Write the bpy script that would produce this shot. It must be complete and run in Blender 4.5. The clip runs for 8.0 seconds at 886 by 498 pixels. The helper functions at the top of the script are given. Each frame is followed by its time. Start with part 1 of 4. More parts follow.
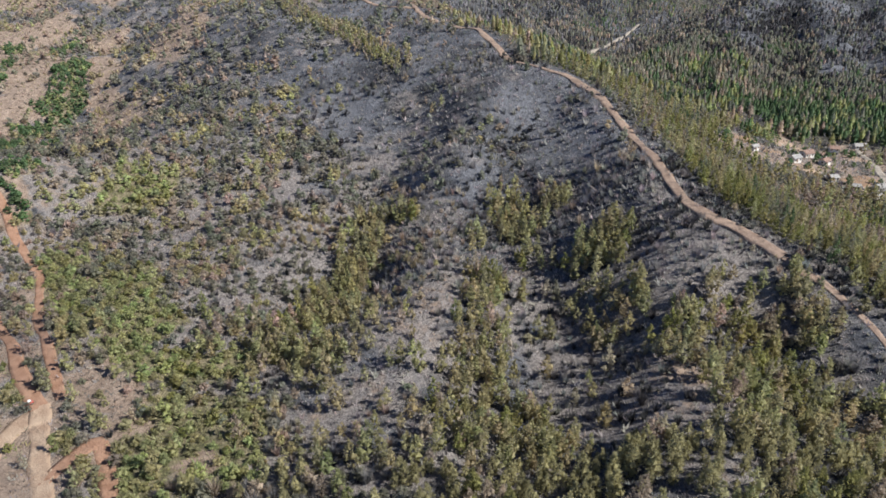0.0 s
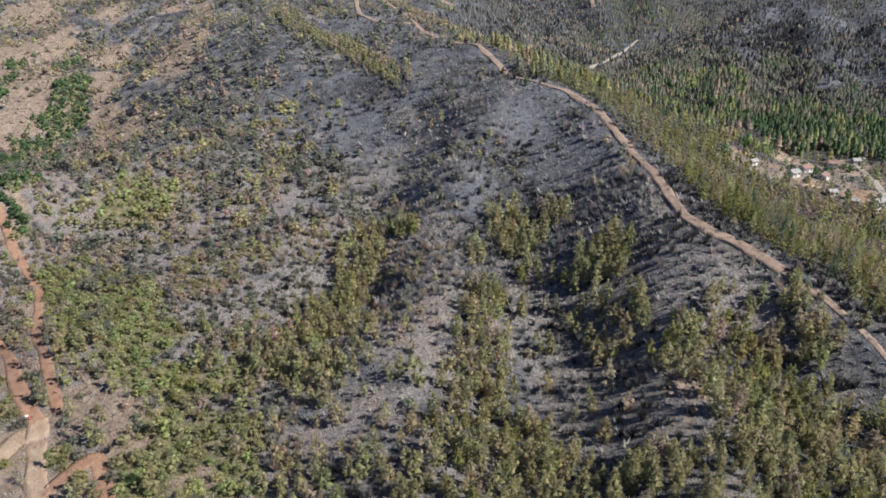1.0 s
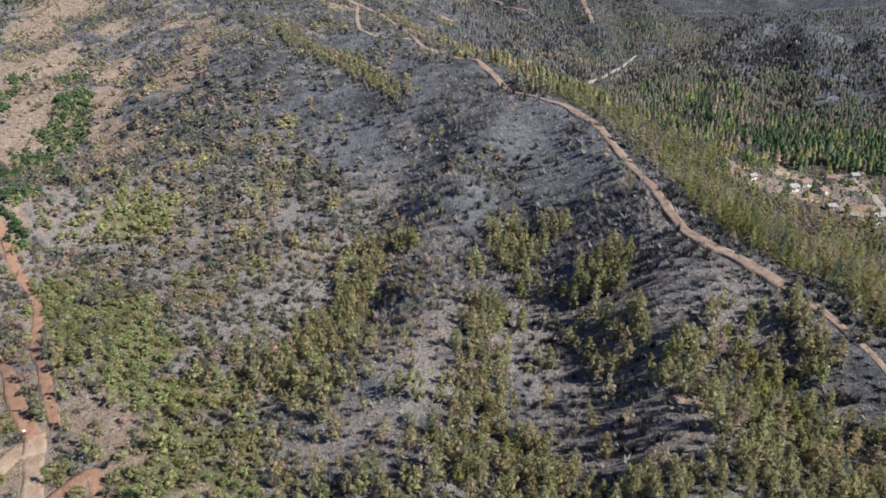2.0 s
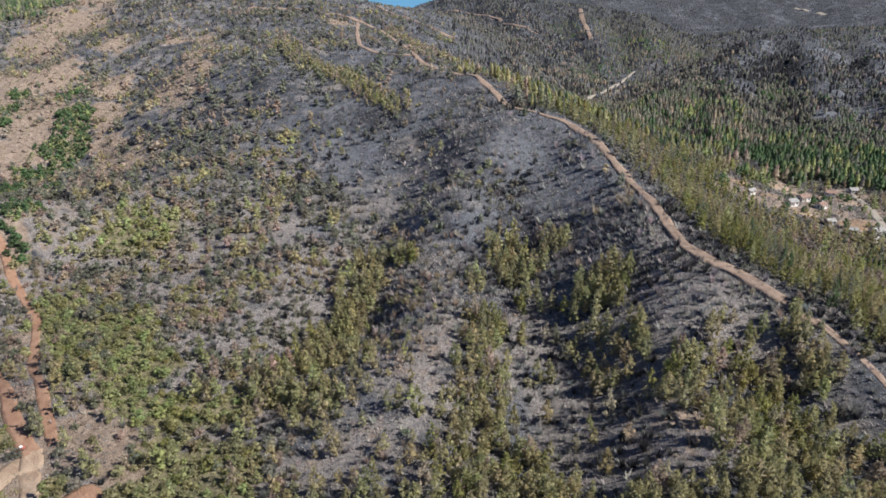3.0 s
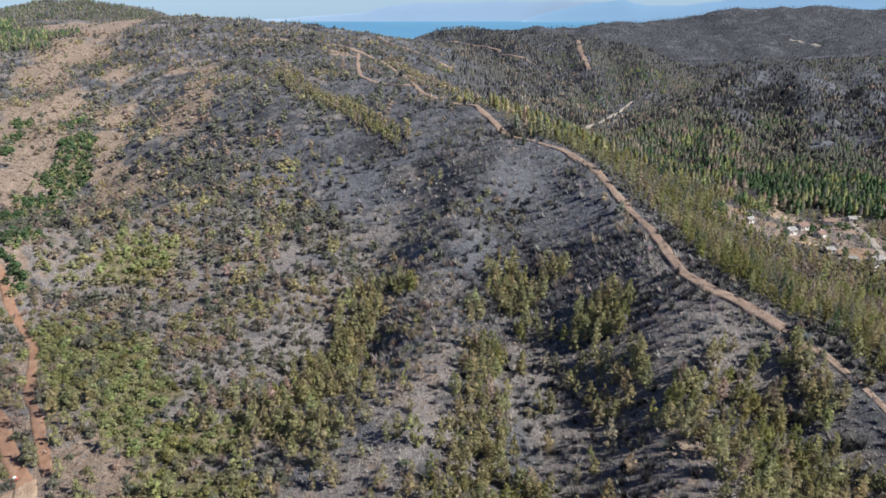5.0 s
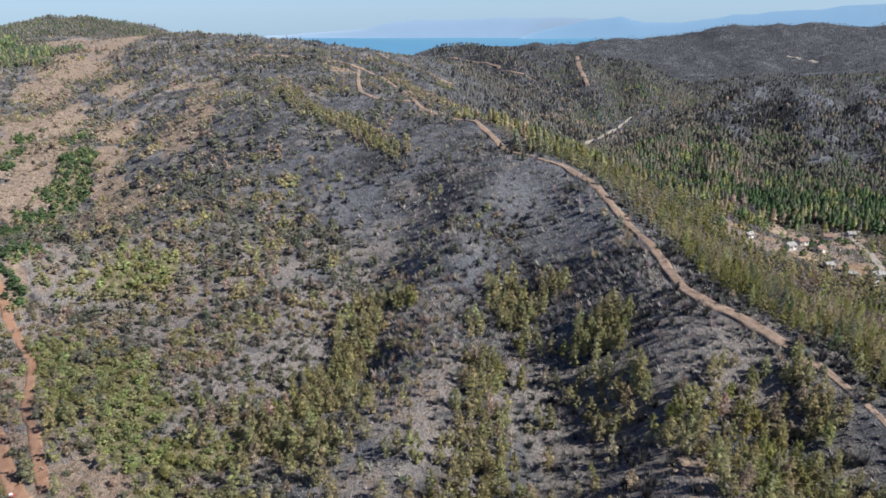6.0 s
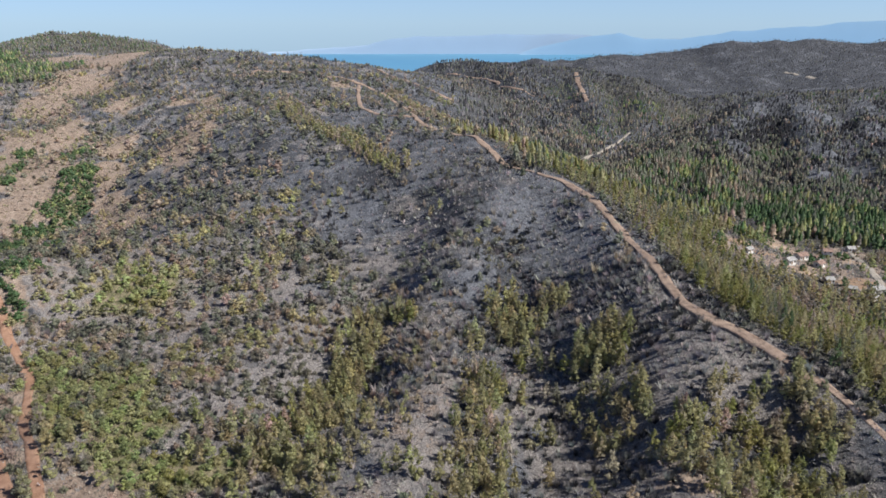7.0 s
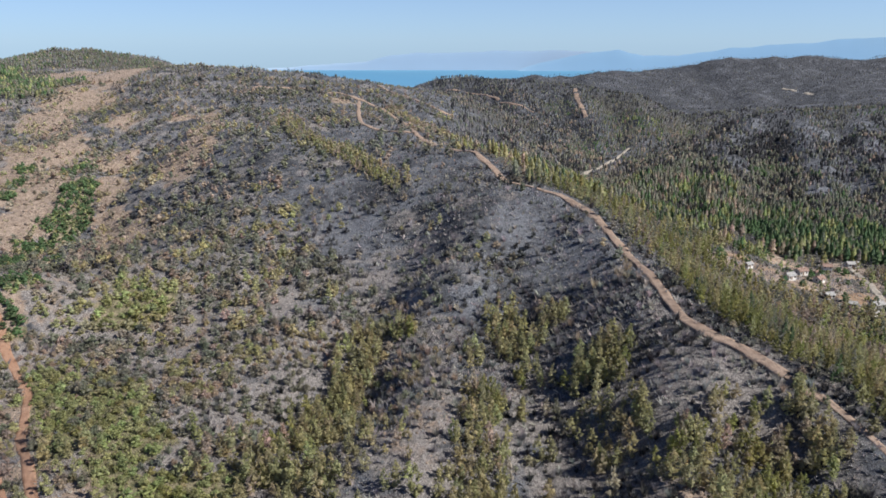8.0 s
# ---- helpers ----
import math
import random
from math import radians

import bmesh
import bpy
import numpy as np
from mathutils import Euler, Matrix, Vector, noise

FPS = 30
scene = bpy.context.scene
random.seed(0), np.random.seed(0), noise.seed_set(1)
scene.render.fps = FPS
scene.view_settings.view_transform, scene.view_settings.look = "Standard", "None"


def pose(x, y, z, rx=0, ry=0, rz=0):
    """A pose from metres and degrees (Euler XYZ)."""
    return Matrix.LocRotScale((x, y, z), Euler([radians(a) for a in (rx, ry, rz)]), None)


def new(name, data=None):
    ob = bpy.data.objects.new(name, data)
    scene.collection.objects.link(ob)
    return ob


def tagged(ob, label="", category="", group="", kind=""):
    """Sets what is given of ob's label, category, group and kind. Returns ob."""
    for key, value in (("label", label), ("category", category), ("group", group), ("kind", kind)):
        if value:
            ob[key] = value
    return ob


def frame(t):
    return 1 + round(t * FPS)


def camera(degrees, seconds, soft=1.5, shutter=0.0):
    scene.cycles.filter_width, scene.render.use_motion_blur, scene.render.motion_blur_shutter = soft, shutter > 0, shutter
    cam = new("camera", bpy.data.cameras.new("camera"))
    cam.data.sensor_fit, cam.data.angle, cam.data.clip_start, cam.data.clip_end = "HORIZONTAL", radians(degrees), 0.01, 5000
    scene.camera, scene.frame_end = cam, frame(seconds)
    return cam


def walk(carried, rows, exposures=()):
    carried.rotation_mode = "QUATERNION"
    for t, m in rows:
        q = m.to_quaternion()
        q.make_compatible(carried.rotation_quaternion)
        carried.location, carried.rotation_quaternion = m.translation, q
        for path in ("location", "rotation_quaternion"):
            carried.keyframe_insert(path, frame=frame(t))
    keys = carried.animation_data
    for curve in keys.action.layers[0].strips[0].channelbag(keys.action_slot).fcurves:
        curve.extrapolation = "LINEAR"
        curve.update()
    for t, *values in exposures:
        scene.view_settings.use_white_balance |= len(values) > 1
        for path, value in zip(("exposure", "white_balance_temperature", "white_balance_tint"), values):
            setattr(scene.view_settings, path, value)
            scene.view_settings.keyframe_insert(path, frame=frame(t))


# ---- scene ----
EYE, LENS = 195.0, 66.2
cam = camera(LENS, 8.0, soft=1.6)
# The camera hovers and only tilts up: seconds, tilt, lean and heading in degrees.
TURNS = [(0.0, 63.188, 0.191, -0.082), (0.5, 63.775, 0.177, -0.092), (1.0, 64.388, 0.166, -0.099), (1.5, 64.970, 0.147, -0.104),
         (3.0, 66.820, 0.106, -0.135), (3.5, 67.390, 0.098, -0.150), (4.0, 68.000, 0.095, -0.147), (4.5, 68.585, 0.078, -0.153),
         (6.0, 70.460, 0.041, -0.177), (6.5, 71.080, 0.032, -0.187), (7.0, 71.710, 0.020, -0.193), (7.5, 72.325, 0.006, -0.201), (8.0, 72.982, -0.011, -0.207)]
WALK = [(t, pose(0, 0, EYE, tilt, lean, heading)) for t, tilt, lean, heading in TURNS]
walk(cam, WALK, exposures=[(0.0, 0.74), (4.0, 0.68), (8.0, 0.64)])
SUN_AZ, SUN_EL = 109.0, 42.0  # degrees clockwise from the view's heading, and above the horizon
world = bpy.data.worlds.new("sky")
scene.world = world
world.use_nodes = True
wn = world.node_tree.nodes
sky = wn.new("ShaderNodeTexSky")
sky.sky_type, sky.sun_disc = "NISHITA", False
sky.sun_elevation, sky.sun_rotation = radians(SUN_EL), radians(SUN_AZ)
sky.altitude, sky.air_density, sky.dust_density, sky.ozone_density = 200, 0.5, 0.1, 1.5
wn["Background"].inputs["Strength"].default_value = 0.088
clear = wn.new("ShaderNodeMix")  # a clearer, bluer air than the model's
clear.data_type, clear.blend_type = "RGBA", "MULTIPLY"
clear.inputs[0].default_value, clear.inputs[7].default_value = 1.0, (0.81, 0.90, 1.08, 1)
world.node_tree.links.new(sky.outputs["Color"], clear.inputs[6])
place, split, rise, haze = wn.new("ShaderNodeTexCoord"), wn.new("ShaderNodeSeparateXYZ"), wn.new("ShaderNodeMapRange"), wn.new("ShaderNodeMix")
rise.inputs["From Min"].default_value, rise.inputs["From Max"].default_value = 0.0, 0.22  # summer haze low over the sea
rise.inputs["To Min"].default_value, rise.inputs["To Max"].default_value = 0.75, 0.0
haze.data_type, haze.inputs[7].default_value = "RGBA", (2.65, 3.85, 5.1, 1)
world.node_tree.links.new(place.outputs["Generated"], split.inputs[0])
world.node_tree.links.new(split.outputs["Z"], rise.inputs["Value"])
world.node_tree.links.new(rise.outputs["Result"], haze.inputs[0])
world.node_tree.links.new(clear.outputs[2], haze.inputs[6])
world.node_tree.links.new(haze.outputs[2], wn["Background"].inputs["Color"])
sun = new("sun", bpy.data.lights.new("sun", "SUN"))
sun.data.energy, sun.data.angle, sun.data.color = 5.0, radians(0.5), (1.0, 0.955, 0.89)
SUN_DIR = Vector((math.sin(radians(SUN_AZ)) * math.cos(radians(SUN_EL)), math.cos(radians(SUN_AZ)) * math.cos(radians(SUN_EL)), math.sin(radians(SUN_EL))))
sun.matrix_world = Matrix.Translation((0, 0, 400)) @ SUN_DIR.to_track_quat("Z", "Y").to_matrix().to_4x4()
class Nodes:
    """A material's node tree, with short calls for the nodes used here."""

    def __init__(self, name, rough=0.9):
        self.mat = bpy.data.materials.new(name)
        self.mat.use_nodes = True
        self.n, self.l = self.mat.node_tree.nodes, self.mat.node_tree.links
        self.bsdf = self.n["Principled BSDF"]
        self.bsdf.inputs["Roughness"].default_value = rough
        self.bsdf.inputs["Specular IOR Level"].default_value = 0.25
        self.place = self.n.new("ShaderNodeTexCoord").outputs["Object"]

    def put(self, socket, value):
        if isinstance(value, bpy.types.NodeSocket):
            self.l.new(value, socket)
        elif isinstance(value, tuple) and len(value) == 3:
            socket.default_value = (*value, 1) if socket.type == "RGBA" else value
        else:
            socket.default_value = value

    def noise(self, scale, detail=4.0, rough=0.55, place=None):
        k = self.n.new("ShaderNodeTexNoise")
        self.put(k.inputs["Vector"], place or self.place)
        k.inputs["Scale"].default_value, k.inputs["Detail"].default_value, k.inputs["Roughness"].default_value = scale, detail, rough
        return k.outputs["Fac"]

    def ramp(self, fac, low, high, a=0.0, b=1.0):
        k = self.n.new("ShaderNodeMapRange")
        self.put(k.inputs["Value"], fac)
        for name, v in (("From Min", low), ("From Max", high), ("To Min", a), ("To Max", b)):
            k.inputs[name].default_value = v
        return k.outputs["Result"]

    def mix(self, fac, a, b):
        k = self.n.new("ShaderNodeMix")
        k.data_type = "RGBA"
        self.put(k.inputs[0], fac)
        self.put(k.inputs[6], a)
        self.put(k.inputs[7], b)
        return k.outputs[2]

    def math(self, op, a, b=0.0):
        k = self.n.new("ShaderNodeMath")
        k.operation = op
        self.put(k.inputs[0], a)
        self.put(k.inputs[1], b)
        return k.outputs[0]

    def attr(self, name, out="Fac"):
        k = self.n.new("ShaderNodeAttribute")
        k.attribute_name = name
        return k.outputs[out]

    def scale(self, colour, fac):
        k = self.n.new("ShaderNodeVectorMath")
        k.operation = "SCALE"
        self.put(k.inputs[0], colour)
        self.put(k.inputs["Scale"], fac)
        return k.outputs[0]

    def bump(self, height, strength, distance):
        k = self.n.new("ShaderNodeBump")
        k.inputs["Strength"].default_value, k.inputs["Distance"].default_value = strength, distance
        self.put(k.inputs["Height"], height)
        self.l.new(k.outputs["Normal"], self.bsdf.inputs["Normal"])

    def colour(self, value):
        self.put(self.bsdf.inputs["Base Color"], value)
        return self.mat

    def leaf(self, value, share=0.45):
        """Leaves that let some of the light through."""
        self.put(self.bsdf.inputs["Base Color"], value)
        thin, both = self.n.new("ShaderNodeBsdfTranslucent"), self.n.new("ShaderNodeMixShader")
        self.put(thin.inputs["Color"], self.scale(value, 1.25))
        both.inputs[0].default_value = share
        self.l.new(self.bsdf.outputs[0], both.inputs[1])
        self.l.new(thin.outputs[0], both.inputs[2])
        self.l.new(both.outputs[0], self.n["Material Output"].inputs["Surface"])
        return self.mat


def ground_material():
    m = Nodes("burnt_hillside", 0.95)
    fine, clump, patch = m.noise(1.3, 7, 0.78), m.noise(0.24, 5, 0.65), m.noise(0.03, 4, 0.6)
    ash = m.mix(m.ramp(fine, 0.40, 0.60), (0.038, 0.040, 0.046), (0.172, 0.181, 0.203))
    ash = m.mix(m.ramp(clump, 0.44, 0.62, 0.0, 0.75), ash, (0.145, 0.154, 0.175))
    ash = m.mix(m.math("MULTIPLY", m.ramp(fine, 0.56, 0.66), m.ramp(clump, 0.42, 0.56)), ash, (0.325, 0.34, 0.372))
    char = m.mix(m.ramp(fine, 0.40, 0.62), (0.016, 0.018, 0.022), (0.077, 0.081, 0.092))
    mottle = m.math("ADD", m.math("MULTIPLY", patch, 0.5), m.math("MULTIPLY", m.noise(0.11, 5, 0.65), 0.5))
    burnt = m.mix(m.ramp(m.math("ADD", mottle, m.math("MULTIPLY", m.attr("ash"), 0.08)), 0.42, 0.58), char, ash)
    grit = m.noise(2.6, 6, 0.8)
    litter = m.mix(m.ramp(m.noise(0.8, 6, 0.72), 0.38, 0.64), (0.135, 0.120, 0.113), (0.325, 0.297, 0.28))
    litter = m.mix(m.ramp(grit, 0.52, 0.64), litter, (0.39, 0.358, 0.335))
    litter = m.mix(m.ramp(grit, 0.46, 0.36), litter, (0.082, 0.073, 0.069))
    share = m.math("ADD", m.math("SUBTRACT", m.noise(0.055, 5, 0.68), m.math("MULTIPLY", m.attr("ash"), 0.12)), m.math("MULTIPLY", m.attr("dry"), 0.16))
    burnt = m.mix(m.ramp(share, 0.46, 0.62, 0.0, 0.85), burnt, litter)
    burnt = m.mix(m.ramp(fine, 0.30, 0.42, 0.7, 0.0), burnt, (0.032, 0.029, 0.029))
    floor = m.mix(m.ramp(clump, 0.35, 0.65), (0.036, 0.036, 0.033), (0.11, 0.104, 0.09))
    grass = m.mix(m.ramp(clump, 0.38, 0.66), (0.085, 0.088, 0.044), (0.27, 0.232, 0.155))
    tan = m.mix(m.ramp(clump, 0.35, 0.68), (0.205, 0.153, 0.118), (0.36, 0.287, 0.232))
    tan = m.mix(m.ramp(fine, 0.34, 0.48, 0.9, 0.0), tan, (0.104, 0.08, 0.06))
    edge = m.math("MULTIPLY", m.math("SUBTRACT", m.noise(0.13, 4, 0.7), 0.5), 1.3)
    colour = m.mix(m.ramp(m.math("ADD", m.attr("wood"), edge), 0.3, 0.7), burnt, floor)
    colour = m.mix(m.ramp(m.math("ADD", m.attr("green"), edge), 0.35, 0.6), colour, grass)
    colour = m.mix(m.ramp(m.math("ADD", m.attr("tan"), edge), 0.35, 0.65), colour, tan)
    m.bump(m.math("ADD", m.math("MULTIPLY", clump, 1.0), m.math("MULTIPLY", fine, 0.7)), 1.0, 1.4)
    return m.colour(colour)


def leaf_material(name):
    m = Nodes(name, 0.75)
    tint = m.attr("tint", "Color")
    k = m.n.new("ShaderNodeNewGeometry").outputs["Random Per Island"]
    m.bump(m.noise(2.2, 4, 0.7), 1.0, 0.8)
    return m.leaf(m.scale(tint, m.math("MULTIPLY", m.ramp(k, 0, 1, 0.88, 1.12), m.ramp(m.noise(3.5, 4, 0.75), 0.36, 0.64, 0.78, 1.25))))


def crown_material():
    m = Nodes("near_foliage", 0.75)
    k = m.n.new("ShaderNodeNewGeometry").outputs["Random Per Island"]
    m.bump(m.noise(2.2, 4, 0.7), 1.0, 0.8)
    own = m.n.new("ShaderNodeObjectInfo").outputs["Random"]
    return m.leaf(m.scale(m.attr("tint", "Color"), m.math("MULTIPLY", m.math("MULTIPLY", m.ramp(k, 0, 1, 0.88, 1.12), m.ramp(m.noise(2.6, 4, 0.75), 0.36, 0.64, 0.78, 1.25)), m.ramp(own, 0, 1, 0.75, 1.25))))


def plain_material(name, colour, rough=0.8, spread=0.18, scale=2.0):
    m = Nodes(name, rough)
    n = m.noise(scale, 5, 0.6)
    m.bump(n, 0.3, 0.05)
    return m.colour(m.mix(m.ramp(n, 0.3, 0.7), tuple(c * (1 - spread) for c in colour), tuple(min(c * (1 + spread), 0.9) for c in colour)))


def soil_material(name, dark, light, rut=(0.35, 0.24, 0.17), wear=0.35):
    m = Nodes(name, 0.95)
    a, b = m.noise(0.25, 5, 0.6), m.noise(1.6, 4, 0.65)
    c = m.mix(m.ramp(a, 0.35, 0.65), dark, light)
    c = m.mix(m.ramp(b, 0.55, 0.75, 0.0, 0.6), c, rut)
    c = m.mix(m.ramp(m.noise(0.3, 6, 0.7), 0.54, 0.66, 0.0, wear), c, (0.06, 0.055, 0.05))
    m.bump(m.math("ADD", a, b), 0.8, 0.5)
    return m.colour(c)


MAT_GROUND = ground_material()
MAT_CROWN = crown_material()
MAT_LEAF = leaf_material("foliage")
MAT_RED = soil_material("red_earth", (0.216, 0.121, 0.079), (0.295, 0.184, 0.128), (0.315, 0.216, 0.157))
MAT_BROWN = soil_material("brown_earth", (0.2, 0.142, 0.108), (0.3, 0.225, 0.175), (0.33, 0.258, 0.205), 0.6)
MAT_DUST = soil_material("pale_dust", (0.262, 0.184, 0.131), (0.361, 0.276, 0.203), (0.38, 0.308, 0.236))
MAT_ROAD = soil_material("grey_gravel", (0.236, 0.21, 0.177), (0.328, 0.295, 0.249), (0.361, 0.328, 0.282))
MAT_BARK = soil_material("charred_bark", (0.02, 0.018, 0.017), (0.06, 0.05, 0.045), (0.09, 0.08, 0.07))
MAT_ROCK = soil_material("weathered_rock", (0.17, 0.13, 0.1), (0.3, 0.237, 0.187), (0.33, 0.27, 0.22))
MAT_PALE_FIELD = soil_material("ploughed_field", (0.197, 0.125, 0.079), (0.276, 0.197, 0.131), (0.302, 0.223, 0.157))
MAT_WHITE = plain_material("whitewash", (0.66, 0.64, 0.60), 0.85, 0.06)
MAT_TILE = plain_material("clay_tiles", (0.30, 0.205, 0.165), 0.8, 0.3, 1.5)
MAT_SHEET = plain_material("grey_sheet_roof", (0.36, 0.35, 0.335), 0.6, 0.12, 0.8)
MAT_DARKGLASS = plain_material("window_glass", (0.03, 0.035, 0.04), 0.15, 0.1)
MAT_WOOD = plain_material("door_wood", (0.20, 0.12, 0.07), 0.7, 0.25)
MAT_CARRED = plain_material("red_car_paint", (0.36, 0.09, 0.07), 0.4, 0.06)
MAT_CARWHITE = plain_material("white_car_paint", (0.75, 0.74, 0.72), 0.3, 0.05)
MAT_TYRE = plain_material("tyre_rubber", (0.03, 0.03, 0.03), 0.9, 0.2)
# Crest and valley lines of the land: x, y, height in metres.
CREST = [  # main ridge, from the hilltop down past the camera
    (-534, 1061, 141), (-413, 1083, 156), (-318, 1039, 158), (-227, 1018, 146), (-128, 887, 130), (-23, 632, 112),
    (29, 500, 113), (43, 460, 103), (76, 410, 101), (86, 367, 100), (94, 300, 94), (98, 263, 88), (109, 232, 85),
    (124, 210, 80), (139, 188, 72), (175, 90, 50), (230, -90, 42),
]
SPUR = [  # middle spur
    (36, 424, 105), (23, 376, 101), (10, 328, 90), (-2, 269, 72), (-5, 219, 66), (-14, 146, 53),
]
SPUR_EAST = [  # rocky spur under the ridge
    (85, 215, 79), (72, 167, 67), (66, 129, 69),
]
HOLLOW = [  # wooded hollow beside the ridge
    (109, 198, 59), (105, 163, 59), (104, 136, 61),
]
GULLY = [  # long gully
    (-5, 406, 85), (-16, 361, 68), (-26, 315, 57), (-36, 257, 43), (-58, 202, 49), (-69, 170, 47),
]
GULLY_MID = [  # ash gully
    (28, 352, 77), (24, 298, 58), (28, 256, 55), (29, 186, 45),
]
GULLY_EAST = [  # dark gully
    (70, 281, 79), (63, 216, 57), (52, 156, 54),
]
FACE = [  # broad burnt face
    (-64, 296, 61), (-136, 549, 107), (-81, 430, 78), (-213, 627, 112), (-123, 373, 67), (-139, 326, 59),
    (-103, 242, 54), (-124, 254, 53), (-70, 613, 107), (55, 372, 87),
]
RAVINE = [  # green ravine and track floor
    (-162, 241, 46), (-143, 209, 53), (-129, 167, 47), (-198, 291, 51), (-255, 407, 55), (-280, 512, 47),
    (-343, 643, 71),
]
WEST_SLOPE = [  # rocky western slope
    (-219, 321, 79), (-332, 565, 71), (-453, 735, 90), (-271, 615, 81), (-435, 898, 117), (-187, 371, 68),
]
VALLEY = [  # village valley
    (234, 492, 44), (254, 454, 38), (278, 416, 44), (228, 637, 33), (219, 764, 27), (182, 864, 28), (258, 1021, 29),
    (301, 565, 36), (169, 333, 55), (170, 259, 63), (460, 210, 16), (600, -150, 12),
]
EAST_FLOOR = [  # low ground between the hills across the valley
    (551, 1388, 24), (410, 1194, 18), (281, 959, 24), (522, 1121, 30), (383, 846, 30), (560, 936, 30), (425, 720, 30),
    (343, 674, 34), (650, 938, 30), (783, 1341, 30), (230, 900, 28), (330, 1230, 28), (180, 860, 32), (292, 1060, 27),
]
NORTH_HILLS = [  # hills behind the ridge
    (119, 1475, 80), (-44, 1373, 97), (-135, 1295, 109), (259, 1456, 70), (112, 939, 62), (230, 1124, 40),
    (433, 1480, 45), (549, 1614, 45), (-83, 1155, 123), (16, 952, 97), (-656, 1042, 147), (-628, 1059, 128),
    (-717, 1334, 170), (-547, 1342, 163), (-791, 1330, 155), (-90, 1700, 60), (60, 1780, 50), (230, 1780, 50),
    (-320, 1500, 100), (-200, 1480, 85), (-420, 1250, 135),
]
FAR_HILLS = [  # far ridges and surroundings
    (537, 2096, 119), (806, 2148, 127), (1143, 1989, 135), (365, 2066, 96), (164, 2025, 82), (794, 1728, 50),
    (459, 1778, 55), (1800, 900, 90), (2400, 2400, 90), (-1500, 1600, 90), (-1500, -400, 50), (1500, -500, 60),
    (0, -700, 50), (-30, -220, 35), (-30, 30, 36), (-175, 60, 24),
]
SEA_BED = [  # sea bed beyond the shore
    (-700, 2700, -12), (0, 2450, -10), (500, 2750, -10), (1200, 3100, -10), (2400, 3600, -12), (0, 4800, -45),
    (-2500, 4000, -25), (3000, 4800, -30),
]
LAND = np.array(CREST + SPUR + SPUR_EAST + HOLLOW + GULLY + GULLY_MID + GULLY_EAST + FACE + RAVINE + WEST_SLOPE + VALLEY + EAST_FLOOR + NORTH_HILLS
                + FAR_HILLS + SEA_BED, float)


def land_kernel(ax, ay, bx, by):
    """A smooth cone between two places, rounded over 17 m."""
    return np.sqrt((ax - bx) ** 2 + (ay - by) ** 2 + 300.0)


# Crests of the hills across the valley: x, y, height in metres; then the fall of their sides.
EAST_RIDGES = [
    ([(177, 670, 45), (227, 725, 49), (289, 810, 55), (352, 900, 63), (410, 970, 71), (484, 1050, 84), (551, 1100, 88), (630, 1130, 90), (742, 1150, 91), (936, 1180, 96)], 0.48),
    ([(410, 970, 71), (359, 850, 58), (307, 740, 47), (268, 660, 40), (237, 590, 36)], 0.45),
    ([(560, 1100, 87), (514, 960, 70), (454, 820, 54), (404, 710, 43), (352, 620, 36)], 0.45),
    ([(701, 1140, 89), (614, 980, 67), (515, 800, 49), (465, 700, 37)], 0.45),
    ([(1, 1500, 112), (60, 1470, 118), (142, 1400, 113), (205, 1400, 111), (273, 1400, 105), (331, 1380, 100), (369, 1330, 90)], 0.40),
    ([(271, 1390, 105), (261, 1250, 76), (253, 1130, 50), (238, 1040, 39)], 0.42),
    ([(369, 1330, 92), (361, 1230, 67), (318, 1110, 44), (293, 1060, 33)], 0.45),
    ([(141, 1390, 113), (141, 1180, 77), (154, 1030, 59), (159, 930, 45)], 0.40),
    ([(472, 1650, 57), (523, 1560, 57), (585, 1520, 58), (676, 1500, 58), (833, 1520, 64), (992, 1540, 69), (1236, 1560, 75)], 0.35),
    ([(533, 1550, 57), (472, 1380, 41), (398, 1200, 31), (325, 1050, 26)], 0.40),
    ([(631, 1510, 57), (564, 1400, 50), (464, 1220, 42)], 0.45),
    ([(430, 2260, 94), (508, 2250, 100), (620, 2200, 118), (760, 2150, 136), (856, 2050, 140), (994, 2000, 150), (1231, 1950, 158), (1600, 1900, 162)], 0.28),
    ([(620, 2200, 112), (600, 1960, 88), (560, 1800, 66)], 0.32),
    ([(760, 2150, 130), (800, 1920, 98), (790, 1700, 66)], 0.34),
    ([(994, 2000, 145), (980, 1820, 105), (940, 1660, 70)], 0.36),
    ([(1231, 1950, 152), (1200, 1780, 110), (1120, 1650, 74)], 0.36),
    ([(-1166, 1420, 160), (-996, 1420, 163), (-882, 1420, 169), (-824, 1420, 176), (-768, 1420, 178), (-712, 1420, 171), (-657, 1420, 162), (-595, 1420, 163), (-533, 1420, 155), (-489, 1420, 146)], 0.4),
    ([(-20, 2620, 30), (43, 2620, 42), (107, 2620, 50), (212, 2620, 58), (381, 2620, 58), (487, 2620, 57), (592, 2620, 72)], 0.12),
]


def ridge_height(x, y, line, fall):
    """Height of a long hill over a place: its crest's height, less the fall of its rounded sides."""
    best = np.full(np.shape(x), -99.0)
    for (ax, ay, az), (bx, by, bz) in zip(line, line[1:]):
        dx, dy = bx - ax, by - ay
        u = np.clip(((x - ax) * dx + (y - ay) * dy) / (dx * dx + dy * dy), 0, 1)
        away = np.hypot(x - ax - u * dx, y - ay - u * dy)
        best = np.maximum(best, az + (bz - az) * u - fall * (np.sqrt(away * away + 81) - 9))
    return best


